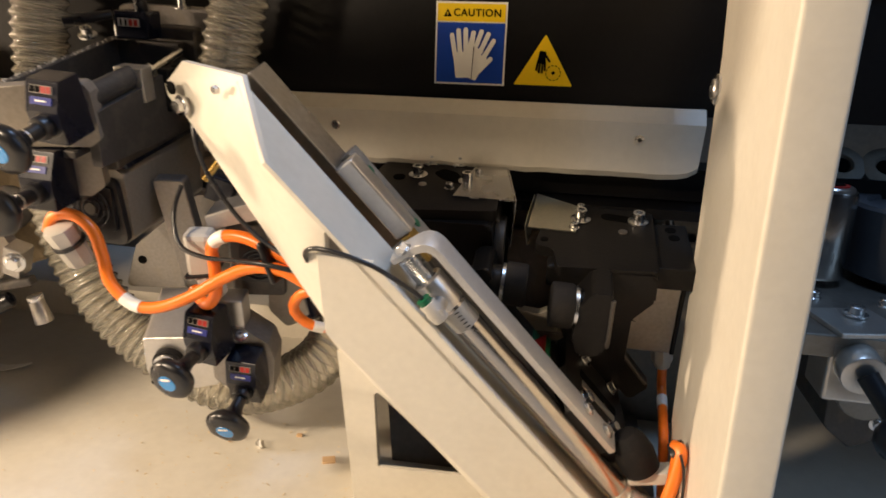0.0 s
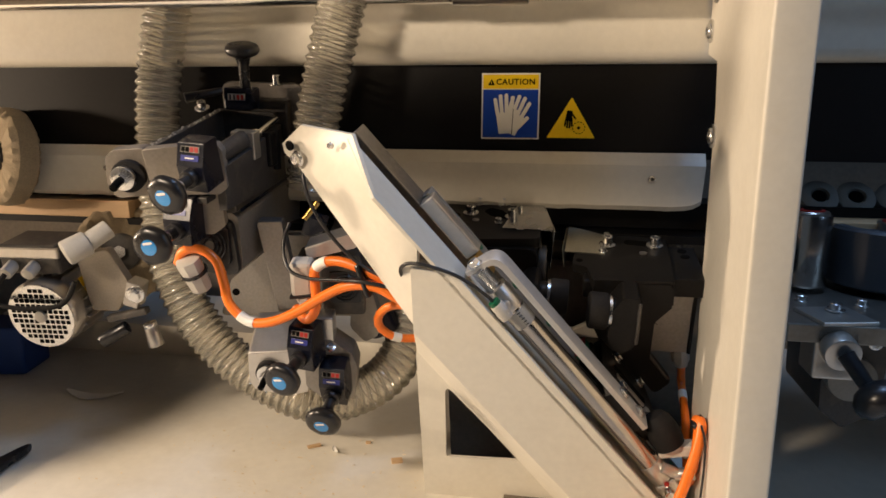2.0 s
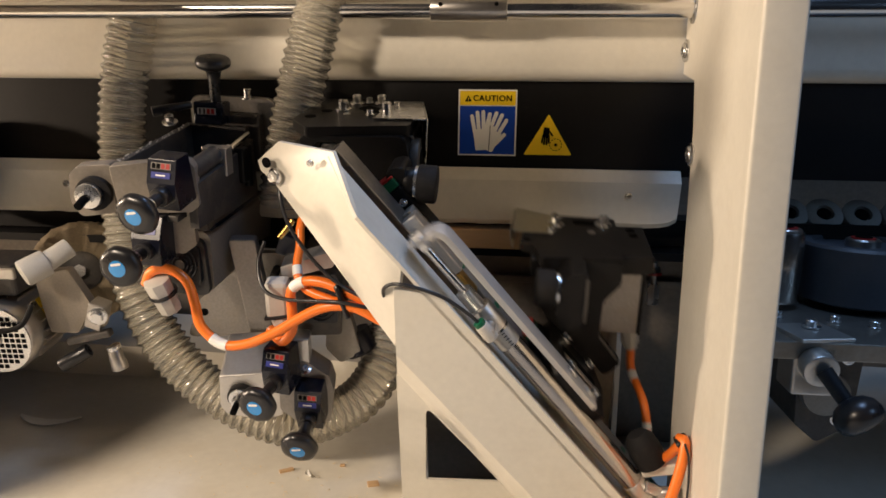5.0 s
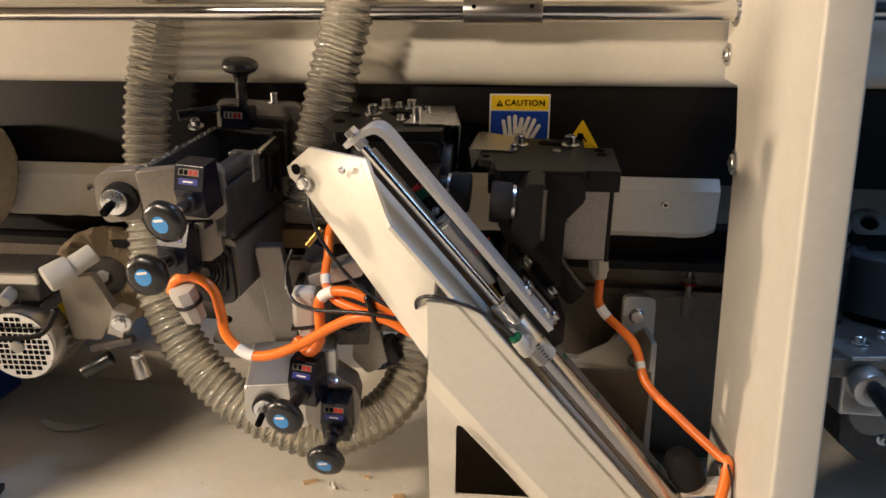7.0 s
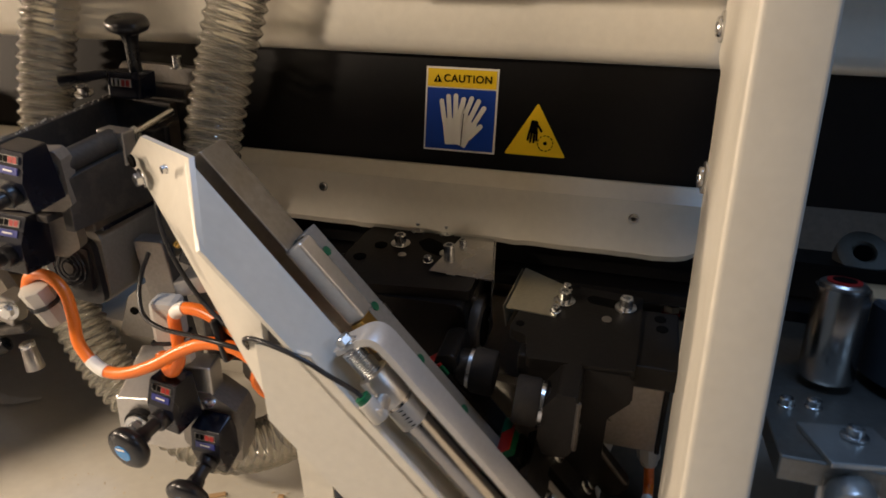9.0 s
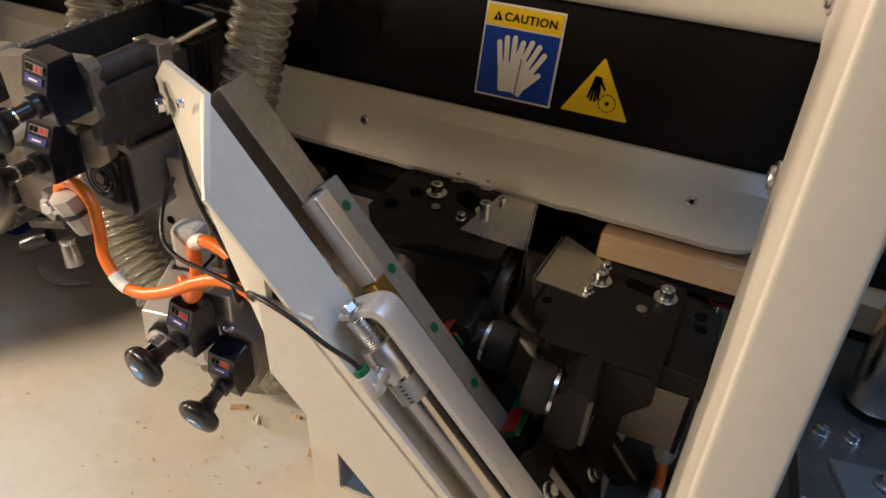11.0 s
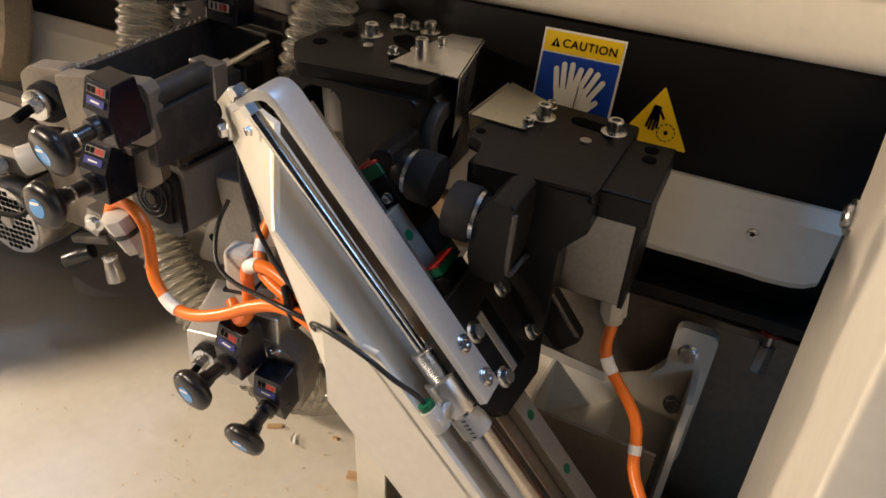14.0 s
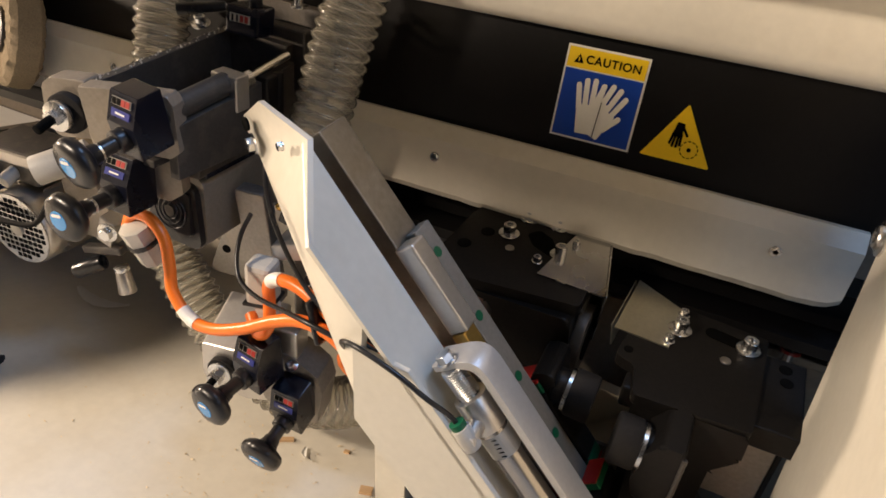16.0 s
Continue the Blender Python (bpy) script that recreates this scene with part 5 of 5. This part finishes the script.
    for x, z in ((-0.018, 0.045), (0.028, 0.045), (0.022, -0.040)):
        bolt(b, (x, 0.0, z), (0, -1, 0), 0.005, ZINC)


# ---- buffing unit at the far end ----
def buffing():
    t = thing("buffing_motor", pose(-0.662, -0.15, 0.880, 10, 0, 4) @ Matrix.Scale(0.80, 4), "small aluminium motor with a perforated fan cover", "motor")
    shell = [(0.066, 0.0), (0.070, 0.006), (0.070, 0.030), (0.066, 0.036), (0.064, 0.120), (0.050, 0.126)]
    part("housing", lathe(shell, 40, pose(0, 0, 0, -90, 0, 0)), BARE, t, "cast aluminium motor housing", smooth=True)
    for i in range(22):
        a = 2 * math.pi * i / 22
        f = part("cooling_fin", box((0.068, 0, 0.078), (0.010, 0.002, 0.076), 0.0005), BARE, t)
        f.matrix_basis = pose(0, 0, 0, -90, 0, 0) @ pose(0, 0, 0, 0, 0, math.degrees(a))
    cover = part("fan_cover", lathe([(0.066, -0.003), (0.066, 0.002), (0.03, 0.002)], 36, pose(0, 0, 0, -90, 0, 0)), ZINC, t, "pale perforated fan cover", smooth=True)
    for i in range(-5, 6):
        for j in range(-5, 6):
            x, z = i * 0.0108, j * 0.0108
            if 0.014 < math.hypot(x, z) < 0.058:
                part("vent_hole", box((x, -0.0034, z), (0.0076, 0.001, 0.0076)), INK_HOLE, cover)
    part("fan_hub", rod((0, -0.007, 0), (0, -0.003, 0), 0.012, seg=24, bevel=0.001), GREYPVC, cover, smooth=True)
    part("nameplate", box((0.058, 0.065, 0.034), (0.002, 0.012, 0.046), 0, (0, -25, 0)), YELLOW, t)
    part("terminal_box", box((-0.02, 0.070, 0.105), (0.120, 0.090, 0.060), 0.006), DARKCAST, t)
    part("box_lid", box((-0.02, 0.028, 0.120), (0.126, 0.010, 0.022), 0.003), BARE, t)
    for x in (-0.055, -0.010):
        part("gland", rod((x, 0.030, 0.095), (x, 0.000, 0.086), 0.012, seg=18, bevel=0.001), GREYPVC, t, smooth=True)
    part("clamp_barrel", rod((0.085, -0.012, 0.136), (0.114, 0.020, 0.148), 0.024, seg=28, bevel=0.004), GREYPVC, t, "cream plastic clamp barrel", smooth=True)
    part("clamp_neck", rod((0.110, 0.016, 0.146), (0.142, 0.050, 0.166), 0.018, seg=26, bevel=0.003), GREYPVC, t, smooth=True)
    part("bracket", prism(fillet([(0.06, 0.120), (0.128, 0.132), (0.160, 0.060), (0.125, 0.0), (0.07, 0.0)], 0.008, 3), 0.020, pose(0, 0.050, -0.01), bevel=0.002), TAUPE, t)
    part("clamp", box((0.186, 0.025, 0.045), (0.030, 0.034, 0.052), 0.003, (0, 20, 0)), GROUND, t)
    bolt(t, (0.196, 0.006, 0.050), (0.2, -1, 0), 0.010, ZINC, "clamp_screw", hexagon=True)
    part("clamp_bar", box((0.165, 0.020, 0.000), (0.086, 0.018, 0.014), 0.003, (0, -14, 0)), DARKCAST, t)
    part("lever_grip", rod((0.112, 0.000, -0.052), (0.160, 0.018, -0.026), 0.0135, seg=18, bevel=0.003), PLASTIC, t, smooth=True)
    part("nozzle", rod((0.218, 0.000, -0.012), (0.226, -0.004, -0.052), 0.011, 0.015, seg=18, bevel=0.001), GROUND, t, smooth=True)
    part("nozzle_ring", rod((0.217, 0.000, -0.006), (0.219, 0.000, -0.014), 0.0125, seg=18, bevel=0.001), ZINC, t, smooth=True)
    cab = [(-0.055, 0.0, 0.086), (-0.085, -0.02, 0.04), (-0.06, -0.022, 0.03), (0.0, -0.022, 0.026), (0.06, -0.015, 0.035), (0.085, 0.0, 0.075)]
    part("lead", sweep(even_path(cab, 0.004), 0.0048, 12), RUBBER, t, smooth=True)
    for at, r, way, label in (((-0.602, -0.02, 0.956), 0.080, (0.30, -0.90, 0.22), "pleated cotton buffing wheel behind the motor"), ((-0.795, -0.035, 1.115), 0.080, (-0.42, -0.9, 0.12), "pleated cotton buffing wheel at the rail")):
        w = thing("polishing_disc", aim(at, way), label, "buffing wheel", "buffing wheels")
        bm = bmesh.new()
        prof = [(0.30, -0.16), (0.88, -0.18), (1.0, -0.12), (1.02, 0.0), (1.0, 0.12), (0.88, 0.18), (0.30, 0.16)]
        rings = []
        for q, z in prof:
            ring = []
            for j in range(96):
                a = 2 * math.pi * j / 96
                f = 1 + (0.035 * noise.noise((3 * math.cos(a) * q * 3, 3 * math.sin(a) * q * 3, z * 8)) + 0.014 * noise.noise((14 * math.cos(a), 14 * math.sin(a), z * 20))) * (q > 0.5)
                ring.append(bm.verts.new((q * f * r * math.cos(a), q * f * r * math.sin(a), 1.5 * z * r * (1 + 0.10 * noise.noise((a * 6, q * 5, 1)) + 0.035 * math.cos(26 * a + 2 * q + 2 * noise.noise((a * 3, 0, 0))) * (q > 0.5)))))
            rings.append(ring)
        for a, b in zip(rings, rings[1:]):
            for j in range(96):
                bm.faces.new((a[j], a[(j + 1) % 96], b[(j + 1) % 96], b[j]))
        bm.faces.new(rings[0][::-1]), bm.faces.new(rings[-1])
        part("cotton_disc", bm, BUFF, w, smooth=True)
        part("hub_flange", lathe([(r * 0.40, r * 0.20), (r * 0.40, r * 0.30), (r * 0.34, r * 0.33), (r * 0.1, r * 0.33)], 30), DARKCAST, w, smooth=True)
        part("hub_nut", rod((0, 0, r * 0.32), (0, 0, r * 0.42), r * 0.14, seg=6), ZINC, w)
    g = thing("scraper", pose(-0.689, -0.186, 0.664, 0, 0, -94), "black tapered plastic scraper lying on the tray", "scraper")
    part("blade", prism(fillet([(-0.020, 0.004), (0.000, 0.010), (0.150, 0.028), (0.150, -0.020), (0.000, -0.004)], 0.003, 3), 0.010, pose(0, 0, 0, 90, 0, 0), bevel=0.002), PLASTIC, g)
    b = thing("blue_box", pose(-1.03, 0.14, 0.66, 0, 0, 12), "small blue plastic crate on the tray", "crate")
    part("crate", box((0, 0, 0.05), (0.16, 0.10, 0.10), 0.006), material("blue_crate", (0.01, 0.06, 0.30), 0.4, vary=0.1), b)


# ---- litter on the tray ----
def litter():
    rnd = random.Random(11)
    bm = bmesh.new()
    for i in range(260):
        x, y = rnd.gauss(-0.20, 0.11), rnd.gauss(-0.16, 0.075)
        if rnd.random() < 0.25:
            x, y = rnd.uniform(-0.8, 0.0), rnd.uniform(-0.45, 0.2)
        s = rnd.uniform(0.0005, 0.0020)
        m = pose(x, y, 0.6606 + s * 0.2, rnd.uniform(-20, 20), rnd.uniform(-20, 20), rnd.uniform(0, 360))
        bmesh.ops.create_cube(bm, size=1.0, matrix=m @ Matrix.Diagonal((s * rnd.uniform(0.8, 3), s, s * 0.25, 1)))
    tagged(part("wood_chips", bm, CHIP), "small pale wood chips and dust on the tray", "wood chips", kind="stuff")
    for x, y, a, b, mat, turn, label in ((-0.112, -0.097, 0.017, 0.014, WOOD, 20, "square brown wood offcut on the tray"), (-0.255, -0.075, 0.022, 0.008, WOOD, 35, "pale wood sliver on the tray"), (-0.172, -0.048, 0.008, 0.006, WOOD, 10, "small pale wood chip on the tray")):
        t = tagged(part("wood_offcut", box((0, 0, 0.0015), (a, b, 0.003), 0.0004), mat), label, "offcut", "offcuts")
        t.matrix_world = pose(x, y, 0.660, 0, 0, turn)
    for x, y, ln, w, turn, label in ((-0.218, -0.085, 0.022, 0.007, -60, "curled white shaving on the tray"), (-0.735, 0.03, 0.115, 0.026, 3, "long white veneer shaving on the tray")):
        bm = bmesh.new()
        n = 18
        rows = []
        for i in range(n + 1):
            f = i / n * 2 - 1
            h = w * (1 - f * f * 0.75) * 0.5 * (1 + 0.2 * noise.noise((f * 5, 0, ln)))
            z = 0.0015 + 0.006 * f * f * (ln / 0.1)
            rows.append([bm.verts.new((f * ln / 2, v * h + 0.012 * f * f * ln / 0.1, z + 0.002 * abs(v))) for v in (-1, 0, 1)])
        for a, b in zip(rows, rows[1:]):
            for j in range(2):
                bm.faces.new((a[j], a[j + 1], b[j + 1], b[j]))
        r = bmesh.ops.extrude_face_region(bm, geom=bm.faces[:])
        bmesh.ops.translate(bm, vec=(0, 0, 0.0006), verts=[v for v in r["geom"] if isinstance(v, bmesh.types.BMVert)])
        t = tagged(part("shaving", bm, WHITE, smooth=True), label, "shaving", "shavings")
        t.matrix_world = pose(x, y, 0.660, 0, 0, turn)


# ---- the cable that follows the right head: rigid links ----
CABLE = 0.0056


def run_length(path):
    return sum((b - a).length for a, b in zip(path, path[1:]))


def right_line(s):
    """The right cable's line when its head is s of its way down."""
    top = UNIT @ (Vector((0.1565, 0.137, -0.020)) + DOWN * s)
    way = (UNIT.to_3x3() @ Vector((0.10, -0.20, -1))).normalized()
    end = Vector((0.293, -0.262, 0.838))
    up = [top, top + way * 0.04, Vector((0.202, -0.152, 0.935)), Vector((0.216, -0.175, 0.893)), Vector((0.250, -0.215, 0.866)), end]
    dn = [top, top + way * 0.03, Vector((0.298, -0.160, 0.790)), Vector((0.300, -0.19, 0.725)), Vector((0.296, -0.235, 0.765)), end]
    return smooth_path([a * (1 - s) + b * s for a, b in zip(up, dn)], 30)


def left_line(s):
    """The left cable's line: upright with its head at the top, a loop with its head at the foot."""
    up = [(-0.172, -0.150, 1.105), (-0.183, -0.190, 1.075), (-0.181, -0.205, 1.045), (-0.181, -0.220, 1.020), (-0.167, -0.235, 0.998), (-0.125, -0.245, 0.985), (-0.070, -0.252, 0.972), (-0.025, -0.242, 0.950)]
    dn = [(-0.029, -0.140, 0.926), (-0.040, -0.155, 0.900), (-0.060, -0.170, 0.890), (-0.089, -0.192, 0.896), (-0.108, -0.203, 0.913), (-0.104, -0.215, 0.935), (-0.078, -0.229, 0.952), (-0.025, -0.242, 0.950)]
    return smooth_path([Vector(a) * (1 - s) + Vector(b) * s for a, b in zip(up, dn)], 24)


def head_cable(line, count, marked, label):
    """A cable in rigid links that follow their head."""
    t = thing("flexing_cable", pose(0, 0, 0), label, "cable", "orange motor cables")
    half = max(run_length(line(f / 4)) for f in range(5)) / count / 2
    links = []
    for i in range(count):
        bm = rod((0, 0, -half), (0, 0, half), CABLE, seg=16)
        bmesh.ops.create_uvsphere(bm, u_segments=16, v_segments=8, radius=CABLE, matrix=pose(0, 0, half))
        k = part("cable_link", bm, ORANGE, t, smooth=True)
        if i in marked:
            part("marker", rod((0, 0, -half), (0, 0, half), CABLE * 1.12, seg=16), WHITE, k, "pale printed cable marker", smooth=True)
        links.append(k)
    return links


def link_poses(path, count):
    want = run_length(path) / count
    marks, run = [path[0]], 0.0
    for a, b in zip(path, path[1:]):
        run += (b - a).length
        if run >= want * len(marks) - 1e-9 and len(marks) < count:
            marks.append(b)
    marks.append(path[-1])
    return [aim((a + b) / 2, a - b) for a, b in zip(marks, marks[1:])]


setting()
rail_cover(-2.2, 0.325, (-0.121, 0.252, -0.62))
post()
tube()
signs()
stand()
cylinder()
RIGHT = right_head()
LEFT = left_head()
upper_unit()
lower_unit()
back_plates()
hoses_and_cables()
casting()
BOARDS = boards()
drive_bay()
buffing()
litter()
CABLES = [
    (right_line, head_cable(right_line, 36, (5, 6, 16), "orange motor cable hanging from the sliding head")),
    (left_line, head_cable(left_line, 24, (9,), "orange motor cable following the far sliding head behind the arm")),
]

# how far down each head is, over time: 1 at the foot, 0 at the top
RIGHT_DOWN = [(0.0, 1), (4.7, 1), (4.9, 0.85), (5.1, 0.5), (5.3, 0.2), (5.5, 0.04), (5.7, 0), (7.2, 0), (7.3, 0.06), (7.4, 0.29), (7.5, 0.67), (7.6, 0.89), (7.7, 0.98), (7.8, 1), (12.8, 1), (12.9, 0.97), (13.0, 0.91), (13.1, 0.82), (13.2, 0.71), (13.3, 0.61), (13.4, 0.50), (13.5, 0.39), (13.6, 0.28), (13.7, 0.175), (13.8, 0.085), (13.9, 0.02), (14.0, 0), (15.2, 0), (15.3, 0.10), (15.4, 0.44), (15.5, 0.71), (15.6, 0.90), (15.7, 0.98), (15.8, 1), (16.0, 1)]
LEFT_DOWN = [(0.0, 1), (3.2, 1), (3.3, 0.98), (3.4, 0.93), (3.5, 0.84), (3.6, 0.75), (3.7, 0.66), (3.9, 0.46), (4.1, 0.2), (4.3, 0.04), (4.5, 0), (7.2, 0), (7.3, 0.03), (7.4, 0.26), (7.5, 0.62), (7.6, 0.84), (7.7, 0.96), (7.8, 1), (11.4, 1), (11.6, 0.93), (11.8, 0.80), (11.9, 0.70), (12.0, 0.58), (12.1, 0.44), (12.2, 0.29), (12.3, 0.14), (12.4, 0.05), (12.5, 0.01), (12.6, 0), (15.2, 0), (15.3, 0.11), (15.4, 0.38), (15.5, 0.65), (15.6, 0.84), (15.7, 0.96), (15.8, 1), (16.0, 1)]


def motions():
    walk(RIGHT, [(t, UNIT @ Matrix.Translation(DOWN * s)) for t, s in RIGHT_DOWN])
    walk(LEFT, [(t, UNIT @ Matrix.Translation(DOWN * s)) for t, s in LEFT_DOWN])
    for (line, links), down in zip(CABLES, (RIGHT_DOWN, LEFT_DOWN)):
        states = [(t, link_poses(line(s), len(links))) for t, s in down]
        for i, k in enumerate(links):
            walk(k, [(t, p[i]) for t, p in states])
    # boards run towards -x at an even pace
    for board, start in zip(BOARDS, (-0.72, 0.666, 1.935)):
        walk(board, [(t / 2, pose(start - 0.08 * t, 0, 0)) for t in range(33)])


motions()
